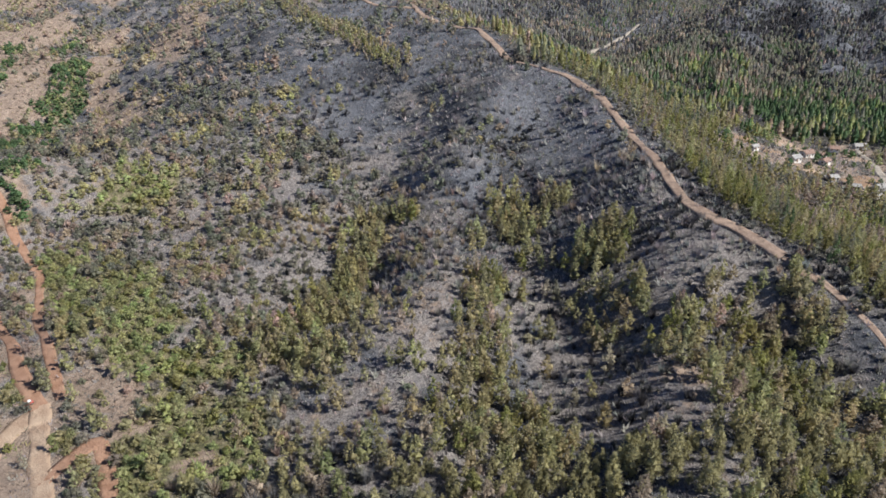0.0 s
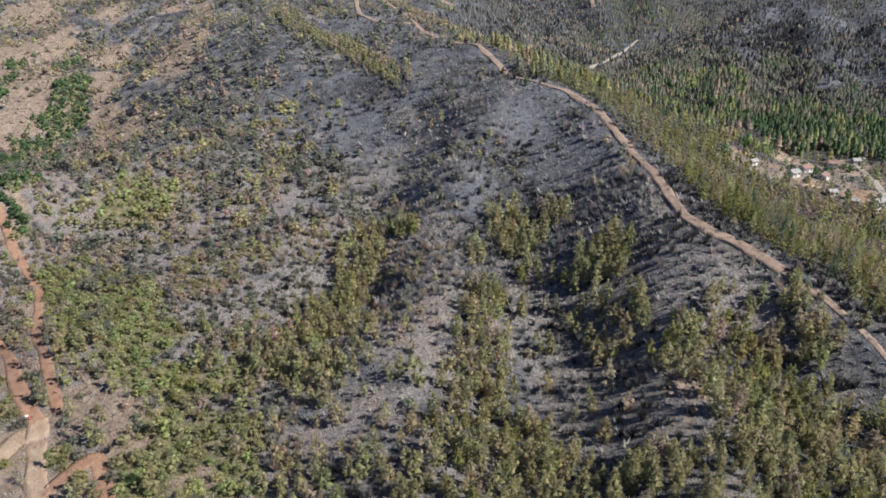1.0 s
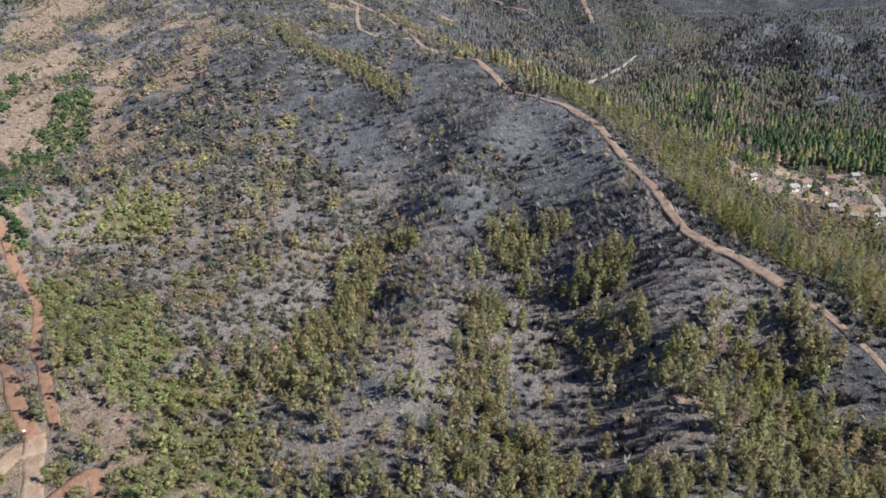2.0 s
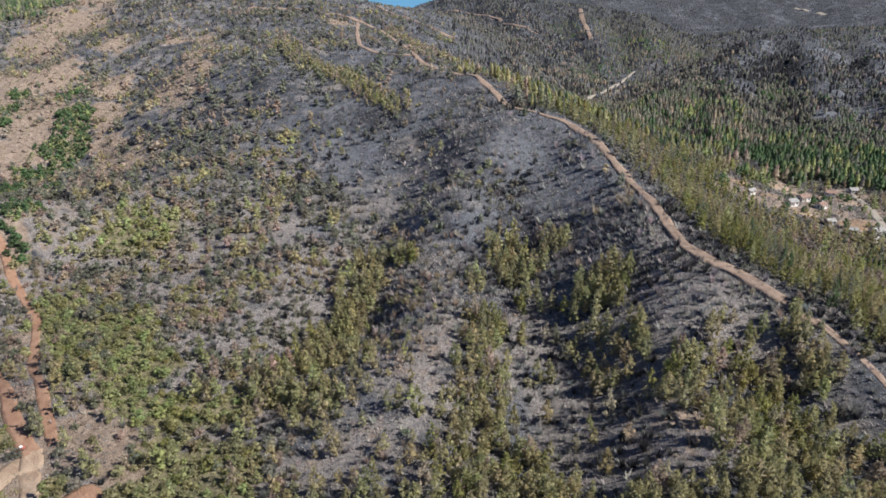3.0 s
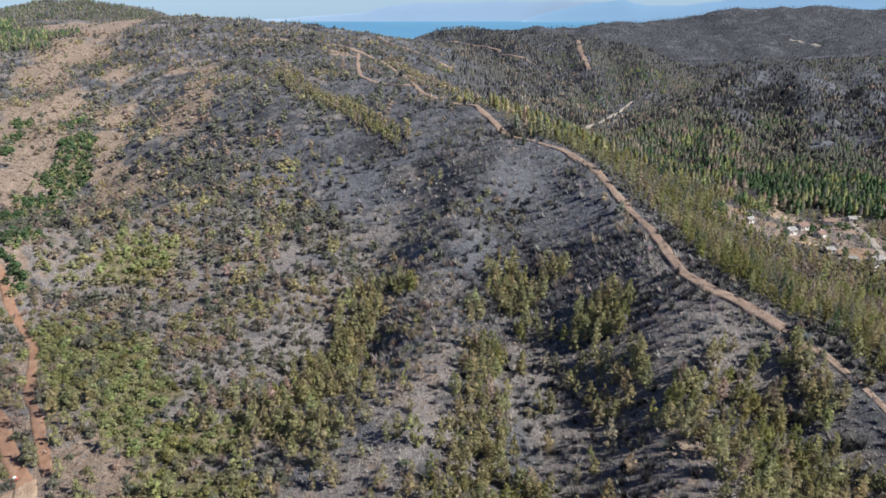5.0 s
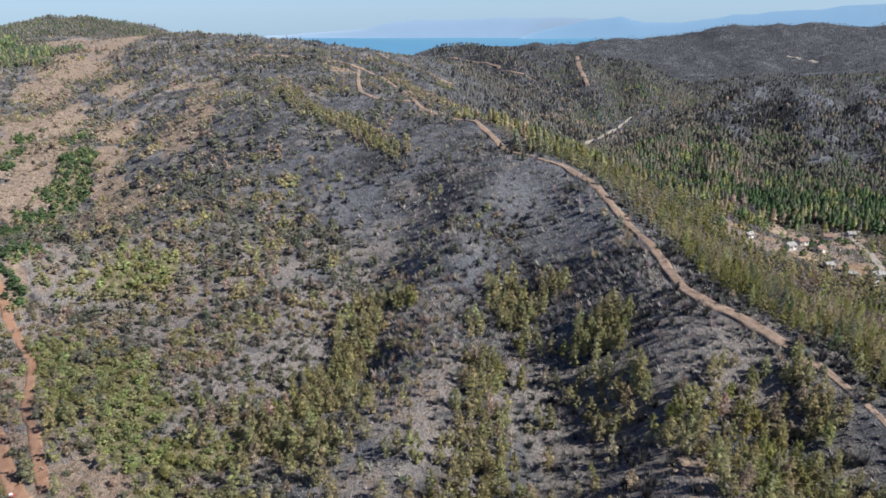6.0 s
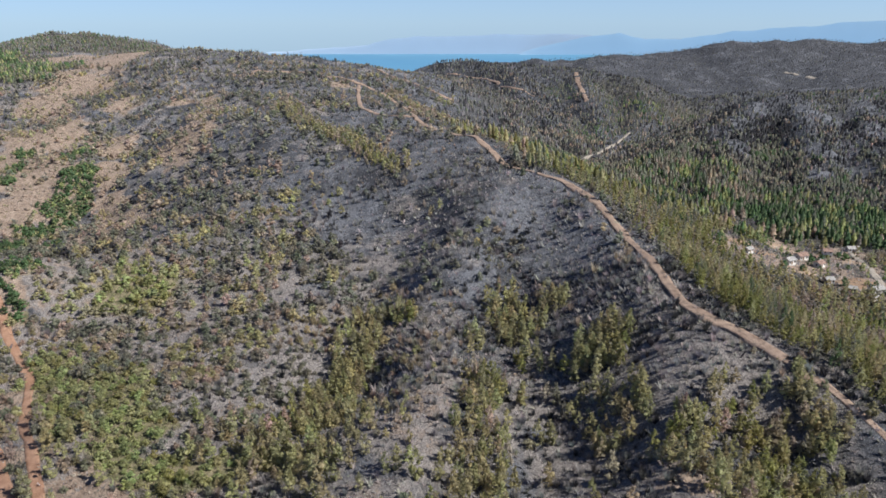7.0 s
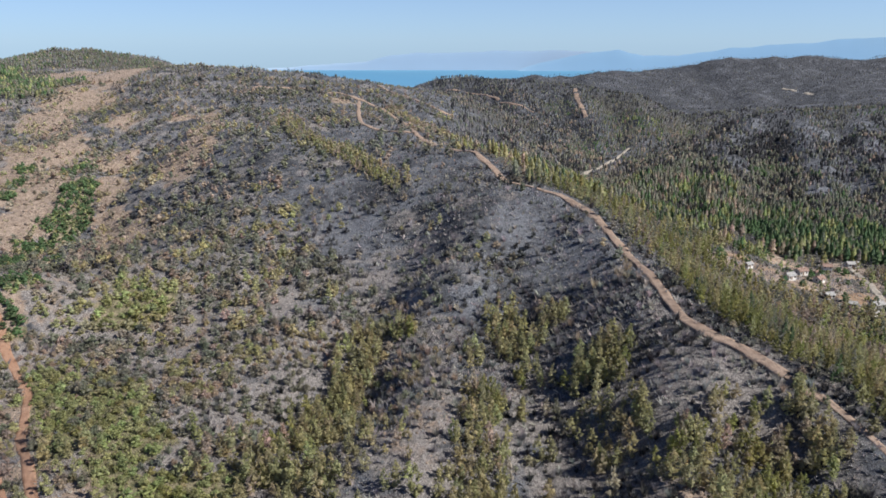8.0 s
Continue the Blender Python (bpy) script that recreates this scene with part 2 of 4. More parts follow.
def fit_land():
    n = len(LAND)
    a = np.zeros((n + 3, n + 3))
    a[:n, :n] = land_kernel(LAND[:, None, 0], LAND[:, None, 1], LAND[None, :, 0], LAND[None, :, 1]) - 3.0 * np.eye(n)
    a[:n, n] = a[n, :n] = 1
    a[:n, n + 1:] = LAND[:, :2] / 1000
    a[n + 1:, :n] = LAND[:, :2].T / 1000
    b = np.zeros(n + 3)
    b[:n] = LAND[:, 2]
    return np.linalg.solve(a, b)


LAND_W = fit_land()


def hash2(ix, iy, seed):
    h = (ix * 374761393 + iy * 668265263 + seed * 974711) & 0xFFFFFFFF
    h = ((h ^ (h >> 13)) * 1274126177) & 0xFFFFFFFF
    return ((h ^ (h >> 16)) & 0xFFFF) / 65535.0


def value_noise(x, y, scale, seed=0):
    """Smooth noise from 0 to 1 over arrays of places."""
    u, v = x / scale, y / scale
    iu, iv = np.floor(u).astype(np.int64), np.floor(v).astype(np.int64)
    fu, fv = u - iu, v - iv
    fu, fv = fu * fu * fu * (fu * (fu * 6 - 15) + 10), fv * fv * fv * (fv * (fv * 6 - 15) + 10)
    a, b = hash2(iu, iv, seed), hash2(iu + 1, iv, seed)
    c, d = hash2(iu, iv + 1, seed), hash2(iu + 1, iv + 1, seed)
    return (a + (b - a) * fu) * (1 - fv) + (c + (d - c) * fu) * fv


def ridged(x, y, scale, seed):
    return 1 - np.abs(2 * value_noise(x, y, scale, seed) - 1)


def west_ribs(x, y):
    """Rocky ribs and clefts that run down the western slope."""
    return 0.75 * ridged(0.9 * x - 0.45 * y, 0.35 * (0.45 * x + 0.9 * y), 40, 23) + 0.25 * ridged(x, y, 17, 25)


def land_height(x, y):
    x, y = np.asarray(x, float), np.asarray(y, float)
    z = np.full(x.shape, LAND_W[-3]) + LAND_W[-2] * x / 1000 + LAND_W[-1] * y / 1000
    for (px, py, _), w in zip(LAND, LAND_W):
        z = z + w * land_kernel(x, y, px, py)
    if np.any(y > 560):
        for line, fall in EAST_RIDGES:  # a soft greatest of the land and the hills
            h = ridge_height(x, y, line, fall)
            t = np.clip(0.5 + (h - z) / 16, 0, 1)
            z = z + (h - z) * t + 4 * t * (1 - t)
    far = np.clip((np.hypot(x, y) - 550) / 1000, 0, 1)
    east = np.clip((x + 0.2 * y - 250) / 80, 0, 1) * np.clip((y - 600) / 120, 0, 1)
    hilly = np.clip((z - 22) / 30, 0.08, 1)
    z = z + hilly * ((4.0 + 1.5 * east) * (ridged(x + 0.3 * y, y, 84, 3) - 0.6) + (2.0 + 2.5 * east) * (ridged(x, y, 33, 5) - 0.6) + 1.1 * (value_noise(x, y, 11, 7) - 0.5))
    z = z + hilly * far * (1 - 0.6 * east * np.clip((1600 - y) / 200, 0, 1)) * (22 * (ridged(x - 0.2 * y, y, 240, 11) - 0.66) + 12 * (ridged(x, y, 90, 13) - 0.6))
    west = np.clip((-x - 130) / 120, 0, 1) * np.clip((y - 330) / 120, 0, 1) * np.clip((1000 - y) / 150, 0, 1)
    z = z + west * 10 * (west_ribs(x, y) - 0.6)
    return z
# Patches of the hillside by what grows or lies there, some with shade painted in: x, y, radius in metres.
GREEN_SHRUB = [(-172, 269, 12), (-154, 249, 14), (-144, 259, 14), (-139, 219, 10), (-123, 229, 7), (-83, 167, 16), (-93, 157, 13), (-69, 156, 12), (-92, 178, 10), (-91, 194, 10), (-106, 196, 7), (-157, 329, 12), (-170, 324, 10), (-148, 338, 10), (-171, 351, 7), (-165, 251, 6), (-146, 184, 6), (-153, 195, 4), (-134, 162, 4), (-118, 162, 4), (-119, 207, 9), (-75, 202, 6), (-140, 203, 4), (-113, 155, 4), (-66, 172, 7), (-128, 240, 12), (-112, 220, 10)]
RAVINE_GREEN = [(-349, 651, 13), (-310, 579, 14), (-300, 546, 14), (-294, 529, 13), (-292, 514, 13), (-291, 495, 14), (-314, 519, 5), (-295, 479, 12), (-291, 441, 10), (-310, 486, 8), (-257, 429, 8), (-383, 606, 8), (-394, 640, 8), (-362, 555, 6), (-217, 322, 6), (-211, 329, 5), (-211, 306, 5), (-203, 303, 4)]
PINE_STRIP = [(-150, 671, 9), (-138, 645, 8), (-126, 618, 9), (-108, 601, 8), (-98, 583, 8), (-88, 565, 9), (-79, 548, 8), (-70, 532, 8), (-62, 520, 8), (-55, 508, 8), (-47, 497, 8), (-40, 486, 8), (-29, 470, 7)]
OLIVE_SHRUB = [(-106, 456, 11), (-105, 431, 12), (-103, 398, 13), (-101, 369, 13), (-98, 339, 12), (-98, 313, 11), (-95, 469, 8), (-152, 392, 10), (-144, 407, 8), (-145, 345, 15), (-165, 342, 15), (-150, 319, 14), (-176, 319, 15), (-102, 285, 16), (-73, 211, 12), (-86, 204, 12), (-124, 426, 14)]
OLIVE_PINES = [(-2, 400, 7), (-36, 286, 12), (-32, 299, 10), (-40, 273, 11), (-43, 258, 10), (-46, 232, 12), (-21, 296, 8), (-58, 345, 7), (-50, 243, 10), (34, 303, 11), (29, 291, 10), (36, 281, 9), (51, 294, 9), (65, 255, 13), (56, 245, 9), (69, 243, 9), (18, 240, 8), (15, 223, 8), (20, 212, 8), (57, 223, 8), (40, 257, 9), (15, 271, 7), (68, 213, 10), (73, 194, 9), (61, 206, 8), (-58, 219, 10), (-59, 202, 10), (-42, 200, 10)]
NEAR_PINES = [(8, 150, 18), (13, 195, 12), (7, 168, 11), (29, 152, 15), (20, 168, 14), (36, 135, 14), (12, 182, 12), (91, 177, 18), (99, 155, 26), (83, 134, 26), (103, 133, 30), (113, 160, 22), (56, 137, 14), (87, 195, 13), (101, 196, 13), (116, 199, 12), (120, 187, 12), (82, 181, 11), (102, 185, 14), (14, 138, 14)]
# Partly real charcoal, partly the long gully's shaded bank painted dark.
CHARCOAL_AND_SHADE = [(-6, 387, 15), (-15, 354, 12), (-23, 318, 11), (-23, 286, 9), (-3, 334, 10), (7, 378, 15), (24, 410, 16), (16, 381, 11), (77, 289, 14), (86, 260, 13), (88, 237, 12), (74, 256, 11), (66, 286, 12), (-22, 424, 12), (-35, 272, 9), (93, 215, 10), (86, 276, 12), (-78, 528, 13), (-119, 666, 16), (-31, 462, 13), (42, 411, 10), (48, 185, 13), (52, 165, 12), (60, 225, 10), (97, 228, 15), (110, 214, 11), (76, 214, 11), (44, 202, 11), (36, 228, 9), (70, 190, 10)]
CLEARING = [(-137, 168, 5), (-130, 155, 5), (-123, 149, 6), (-113, 149, 5), (-122, 143, 6), (-119, 187, 6), (-110, 180, 7), (-117, 175, 5), (-120, 196, 5), (-106, 175, 5), (-137, 203, 4), (-78, 152, 4), (-73, 155, 4), (-178, 250, 5), (-160, 223, 5), (-178, 241, 4), (-132, 176, 5)]
ASH_NEAR = [(-43, 185, 10), (-31, 186, 10), (-16, 188, 10), (-4, 175, 10), (-15, 161, 9), (28, 187, 7), (36, 205, 6), (46, 218, 8), (-25, 170, 8)]
# Burnt stands, and the hills' shaded sides painted in as black ground.
EAST_CHAR_AND_SHADE = [(507, 1030, 17), (468, 971, 16), (436, 934, 16), (389, 877, 13), (464, 926, 12), (439, 1053, 10), (380, 954, 8), (629, 1441, 12), (492, 1068, 8), (335, 883, 6), (304, 835, 5), (625, 1005, 14), (681, 1065, 13), (579, 966, 9), (548, 843, 8), (422, 756, 6)]
EAST_BURN = [(426, 949, 24), (491, 1026, 25), (537, 1050, 28), (541, 990, 26), (573, 984, 25), (460, 818, 21), (469, 794, 19), (521, 862, 19), (474, 756, 14), (589, 923, 22), (645, 1043, 25), (368, 900, 16), (476, 907, 19), (415, 730, 13), (361, 829, 15), (531, 809, 13)]
TRACK_SCRUB = [(-43, 824, 17), (-22, 797, 18), (-3, 775, 17), (16, 649, 15), (20, 600, 12), (26, 560, 11), (-56, 863, 12), (4, 690, 14), (-12, 740, 14)]
RIDGE_PINES = [(134, 434, 18), (137, 377, 22), (124, 287, 24), (132, 264, 26), (138, 233, 26), (142, 202, 26), (168, 413, 24), (194, 350, 24), (216, 313, 24), (96, 376, 18), (91, 450, 20), (160, 300, 30), (180, 260, 30)]
VALLEY_PINES = [(150, 500, 40), (226, 723, 50), (224, 596, 50), (257, 577, 45), (291, 560, 40), (336, 560, 40), (380, 540, 50), (287, 721, 50), (305, 640, 55), (342, 1188, 60), (190, 660, 40), (275, 515, 26), (315, 510, 30), (355, 500, 36), (400, 500, 40)]
VALLEY_DEEP = [(222, 646, 15), (234, 604, 17), (260, 591, 18), (280, 569, 18), (307, 563, 18), (334, 558, 18), (369, 567, 20), (299, 520, 12), (330, 526, 14), (266, 528, 10), (360, 535, 18)]
BARE_TAN = [(-218, 454, 16), (-119, 301, 5), (-122, 842, 16), (76, 174, 9), (-109, 181, 12), (-125, 184, 10), (-153, 198, 14), (-128, 164, 9), (-132, 152, 10), (-122, 140, 12), (-114, 153, 10), (-104, 172, 10), (-290, 775, 14), (-600, 1092, 30)]
WEST_TAN = [(-380, 601, 23), (-344, 583, 31), (-331, 539, 25), (-335, 514, 20), (-388, 697, 27), (-411, 698, 25), (-464, 731, 21), (-475, 803, 22), (-448, 801, 22), (-483, 913, 29), (-462, 925, 22), (-495, 895, 20), (-287, 576, 16), (-351, 683, 22), (-311, 660, 18), (-364, 801, 17), (-233, 683, 17), (-227, 608, 18), (-214, 606, 14), (-254, 766, 13), (-240, 599, 13), (-221, 573, 13), (-481, 1012, 29), (-481, 1060, 27), (-569, 1134, 25), (-468, 1100, 18), (-257, 497, 14), (-241, 441, 10), (-258, 518, 13), (-319, 484, 10), (-213, 310, 8), (-226, 487, 8)]
GRAVEL = [(80, 158, 10), (70, 158, 9), (76, 172, 10), (-5, 217, 12), (-10, 202, 9), (1, 236, 7), (-18, 213, 6), (-3, 198, 7), (75, 165, 7), (73, 150, 7), (78, 180, 4), (83, 155, 5), (42, 256, 8), (52, 258, 5), (33, 252, 5), (-27, 179, 8), (-41, 169, 8), (72, 129, 4), (-119, 299, 5), (-176, 398, 8), (-132, 339, 5)]
# Charred hollow; spots with negative x paint the middle spur's shaded wall.
CHAR_AND_SHADE_NEAR = [(58, 224, 11), (67, 200, 10), (53, 196, 10), (61, 169, 8), (47, 179, 8), (46, 213, 7), (76, 209, 10), (69, 230, 8), (38, 233, 8), (75, 189, 4), (84, 234, 8), (89, 218, 8), (-21, 259, 5), (-27, 242, 5), (-31, 220, 4), (-11, 264, 5), (-6, 288, 5), (102, 218, 8), (109, 207, 7)]
PALE_ASH = [(26, 188, 5), (24, 200, 5), (35, 215, 4), (27, 174, 4), (-26, 193, 4), (-32, 185, 4), (-64, 237, 4), (-80, 257, 5), (-108, 248, 4), (29, 350, 11), (49, 368, 14), (68, 375, 13), (21, 311, 8), (-66, 396, 12), (-67, 337, 9), (-60, 434, 13), (3, 177, 3)]
TOP_WOOD = [(-428, 1067, 13), (-386, 1046, 15), (-354, 1051, 13), (-290, 1064, 13), (-221, 1057, 11), (-186, 1054, 11), (-151, 1044, 11), (-409, 954, 12), (-378, 956, 12), (-353, 972, 10), (-438, 950, 10)]
ASH = [(-23, 456, 30), (-46, 418, 30), (-65, 424, 26), (58, 400, 35), (68, 362, 30), (27, 395, 30), (79, 277, 20), (96, 222, 16), (-83, 638, 40), (-84, 476, 30), (62, 322, 16), (27, 192, 8), (-18, 214, 8)]
VILLAGE_GROUND = [(225, 408, 18), (250, 425, 20), (275, 450, 19), (245, 470, 18), (205, 425, 16), (255, 380, 16), (295, 465, 14), (285, 415, 16), (193, 404, 12), (206, 396, 12), (182, 412, 12)]

OPEN_FIELD = [(208, 436, 18), (200, 420, 15), (193, 404, 10), (247, 463, 19), (240, 449, 13), (224, 400, 13), (214, 402, 9), (254, 385, 16), (246, 373, 10), (240, 402, 11), (262, 408, 10), (282, 436, 10), (238, 415, 10), (230, 408, 9), (268, 420, 9), (274, 400, 8), (270, 385, 8), (197, 397, 12), (214, 386, 10), (231, 373, 9)]
HILL_WOOD = [(-665, 1218, 33), (-680, 1157, 32), (-612, 1186, 28), (-582, 1181, 19), (-679, 1108, 25), (-634, 1106, 24), (-716, 1300, 110), (-620, 1240, 80), (-560, 1260, 70), (-820, 1290, 100), (-690, 1180, 60)]
DELL = [(-589, 968, 27), (-564, 979, 24), (-535, 984, 19), (-519, 1000, 13), (-556, 923, 18), (-612, 956, 32), (-530, 930, 14), (-640, 1035, 42), (-600, 1000, 38), (-575, 950, 30), (-690, 1060, 50)]
ROAD_BANK = [(169, 820, 9), (180, 850, 10), (192, 876, 10), (210, 905, 11), (226, 935, 11), (240, 960, 12), (258, 1000, 13), (278, 1036, 14), (262, 985, 12)]


def zone(spots, x, y, wobble=0.35, long=1.0):
    """How far places lie inside a zone: 1 at a spot's middle, 0.5 at its rim, 0 well outside. long: how much longer the spots are up the slope than across."""
    best = np.full(np.shape(x), 9.0)
    for px, py, r in spots:
        d = math.hypot(px, py)
        up, over = ((x - px) * px + (y - py) * py) / d, ((x - px) * py - (y - py) * px) / d
        best = np.minimum(best, np.hypot(over, up / long) / r)
    best = best + wobble * (2 * value_noise(x, y, 14, 21) - 1) + 0.6 * wobble * (2 * value_noise(x, y, 5, 22) - 1)
    return np.clip(1.5 - best, 0, 1)


def tan_zone(x, y):
    return np.maximum(zone(BARE_TAN, x, y), zone(WEST_TAN, x, y, 0.4, 2.0))


def burn_zone(x, y):
    return zone(EAST_BURN, x, y, 0.35, 2.4)


def char_and_shade_zone(x, y):
    return zone(EAST_CHAR_AND_SHADE, x, y, 0.35, 2.6)


CREST_LINE = np.array(sorted((py, px) for px, py, _ in CREST[5:]), float)


def beyond_crest(x, y):
    """Metres by which places lie east of the ridge crest."""
    line = np.interp(y, CREST_LINE[:, 0], CREST_LINE[:, 1]) + np.clip(y - 632, 0, 250) * 0.1
    return x - line - np.clip((y - 540) / 60, 0, 1) * 50 * (value_noise(x, y, 70, 58) - 0.5)
def spaced(low, high, fine_low, fine_high, step, growth=1.06):
    mid = list(np.arange(fine_low, fine_high + step / 2, step))
    s, up = step, [mid[-1]]
    while up[-1] < high:
        s = min(s * growth, 60)
        up.append(up[-1] + s)
    s, down = step, [mid[0]]
    while down[-1] > low:
        s = min(s * growth, 60)
        down.append(down[-1] - s)
    return np.array(down[:0:-1] + mid + up[1:])


def fill_mesh(name, verts, faces, material, smooth=True):
    """A mesh from arrays of corners and of faces that all have the same number of corners."""
    mesh = bpy.data.meshes.new(name)
    n, k = faces.shape
    mesh.vertices.add(len(verts))
    mesh.vertices.foreach_set("co", np.ascontiguousarray(verts, np.float32).ravel())
    mesh.loops.add(n * k)
    mesh.loops.foreach_set("vertex_index", np.ascontiguousarray(faces, np.int32).ravel())
    mesh.polygons.add(n)
    mesh.polygons.foreach_set("loop_start", np.arange(0, n * k, k, dtype=np.int32))
    mesh.polygons.foreach_set("loop_total", np.full(n, k, np.int32))
    mesh.polygons.foreach_set("use_smooth", np.full(n, smooth))
    mesh.materials.append(material)
    mesh.update()
    return mesh


def grid_faces(nx, ny):
    i = (np.arange(ny - 1)[:, None] * nx + np.arange(nx - 1)[None, :]).ravel()
    return np.stack([i, i + 1, i + nx + 1, i + nx], 1)


def add_values(mesh, name, values):
    mesh.attributes.new(name, "FLOAT", "POINT").data.foreach_set("value", np.asarray(values, np.float32))


gx, gy = spaced(-2700, 2900, -270, 320, 3.0), spaced(-900, 4900, 90, 620, 3.0, 1.025)
xx, yy = np.meshgrid(gx, gy)
zz = land_height(xx, yy)
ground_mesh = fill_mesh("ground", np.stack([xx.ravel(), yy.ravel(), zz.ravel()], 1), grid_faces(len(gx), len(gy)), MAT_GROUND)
green_mask = np.maximum.reduce([zone(GREEN_SHRUB, xx, yy, 0.35, 1.35), zone(RAVINE_GREEN, xx, yy, 0.35, 1.6)])
add_values(ground_mesh, "green", green_mask.ravel())
ribs = np.clip((-xx - 130) / 60, 0, 1) * np.clip((yy - 400) / 60, 0, 1) * 1.1 * (west_ribs(xx, yy) - 0.55)
tan_mask = np.maximum(np.clip(np.maximum.reduce([tan_zone(xx, yy), zone(CLEARING, xx, yy), 0.8 * zone(TRACK_SCRUB, xx, yy)]) * (1 + ribs) + 0.4 * ribs, 0, 1), zone(VILLAGE_GROUND, xx, yy))
distant = np.clip((np.hypot(xx, yy) - 650) / 250, 0, 1) * np.clip(beyond_crest(xx, yy) / 60, 0, 1)
close = 0.1 * np.clip((360 - np.hypot(xx, yy)) / 60, 0, 1)
slope = np.clip((yy - 230) / 60, 0, 1) * np.clip((xx + 60) / 60, 0, 1) + 0.5 * np.clip((yy - 400) / 60, 0, 1) * np.clip((xx + 330) / 120, 0, 1)
gravel = zone(GRAVEL, xx, yy, 0.35, 1.4)
face = np.clip((20 + 45 * np.clip((290 - yy) / 60, 0, 1) - xx) / 70, 0, 1) * np.clip((440 - yy) / 120, 0, 1) * (1 - zone(CHAR_AND_SHADE_NEAR, xx, yy, 0.3, 1.3))
add_values(ground_mesh, "dry", (-1.6 * distant - 0.65 * np.clip(slope, 0, 1) * (1 - face) + np.maximum.reduce([close, 1.0 * face, 0.8 * tan_mask, 1.6 * gravel])).ravel())
far_wood = np.clip((np.hypot(xx, yy) - 520) / 60, 0, 1) * np.clip((beyond_crest(xx, yy) - 0) / 30, 0, 1) * np.clip(1.2 - 1.3 * value_noise(xx, yy, 110, 52), 0, 1) * (1 - np.maximum(burn_zone(xx, yy), char_and_shade_zone(xx, yy))) * np.clip((1550 - np.hypot(xx, yy)) / 350, 0.2, 1)
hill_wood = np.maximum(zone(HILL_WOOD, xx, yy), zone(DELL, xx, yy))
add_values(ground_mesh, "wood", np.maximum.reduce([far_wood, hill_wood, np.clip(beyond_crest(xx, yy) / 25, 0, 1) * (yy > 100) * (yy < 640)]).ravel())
add_values(ground_mesh, "tan", np.maximum.reduce([tan_mask, 0.42 * gravel, 0.36 * np.clip((-70 - xx) / 60, 0, 1) * np.clip((430 - yy) / 80, 0, 1)]).ravel())
# The char masks blacken burnt ground and also paint shade on gully and ridge sides.
add_values(ground_mesh, "ash", (np.maximum(0.45 * zone(ASH, xx, yy), 0.4 * zone(ASH_NEAR, xx, yy)) + 1.2 * zone(PALE_ASH, xx, yy, 0.35, 1.4) - 1.3 * zone(CHARCOAL_AND_SHADE, xx, yy) - 1.9 * zone(CHAR_AND_SHADE_NEAR, xx, yy, 0.3, 1.3) - 1.8 * char_and_shade_zone(xx, yy) + 0.2 * np.clip((330 - yy) / 60, 0, 1) * np.clip((xx + 80) / 40, 0, 1) * np.clip((70 - xx) / 40, 0, 1) - 0.9 * distant * (1 - burn_zone(xx, yy)) + 0.1 * burn_zone(xx, yy)).ravel())
tagged(new("ground", ground_mesh), "burnt grey hillside with ash, charcoal and dry soil", "ground", kind="structure")

# The sea, and the hazy coast beyond it.
def water_material():
    m = Nodes("sea_water", 0.35)
    m.bsdf.inputs["IOR"].default_value = 1.33
    m.bump(m.noise(0.05, 4), 0.25, 1.0)
    return m.colour(m.mix(m.noise(0.004, 3), (0.075, 0.225, 0.36), (0.10, 0.27, 0.41)))


sx, sy = np.meshgrid(np.linspace(-2800, 3000, 30), np.linspace(2150, 4880, 20))
sea = new("water", fill_mesh("water", np.stack([sx.ravel(), sy.ravel(), np.full(sx.size, 4.0)], 1), grid_faces(30, 20), water_material()))
tagged(sea, "calm blue sea between the hills and the far coast", "sea", kind="structure")


def coast(name, y0, profile, colour, seed):
    """A far range of hills: a ridge profile of x, height, with a soft front slope. Haze is painted into its base
    colour.
    """
    px, pz = zip(*profile)
    x = np.arange(px[0], px[-1], 25.0)
    crest = np.interp(x, px, pz) + 9 * (value_noise(x, x * 0, 130, seed) - 0.5) + 4 * (value_noise(x, x * 0, 45, seed + 1) - 0.5)
    rows = []
    for k, f in enumerate((0.0, 0.25, 0.6, 0.88, 1.0)):
        rows.append(np.stack([x, np.full(len(x), y0 + 1.5 * k), np.maximum(crest * f, -2)], 1))
    m = Nodes(name + "_painted_haze", 1.0)
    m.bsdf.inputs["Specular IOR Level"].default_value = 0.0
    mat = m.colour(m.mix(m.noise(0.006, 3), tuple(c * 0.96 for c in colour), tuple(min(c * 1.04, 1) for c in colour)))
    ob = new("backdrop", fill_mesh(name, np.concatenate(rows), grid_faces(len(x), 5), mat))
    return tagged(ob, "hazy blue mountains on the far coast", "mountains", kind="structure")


# The blues given here are rock and distance haze mixed into one colour.
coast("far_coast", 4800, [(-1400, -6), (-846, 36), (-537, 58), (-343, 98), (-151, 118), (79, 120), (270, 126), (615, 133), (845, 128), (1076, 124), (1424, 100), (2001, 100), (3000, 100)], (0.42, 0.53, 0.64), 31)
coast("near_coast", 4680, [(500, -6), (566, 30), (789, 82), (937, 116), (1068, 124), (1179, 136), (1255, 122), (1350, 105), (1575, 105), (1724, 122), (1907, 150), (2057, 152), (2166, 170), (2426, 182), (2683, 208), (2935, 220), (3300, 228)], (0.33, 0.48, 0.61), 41)
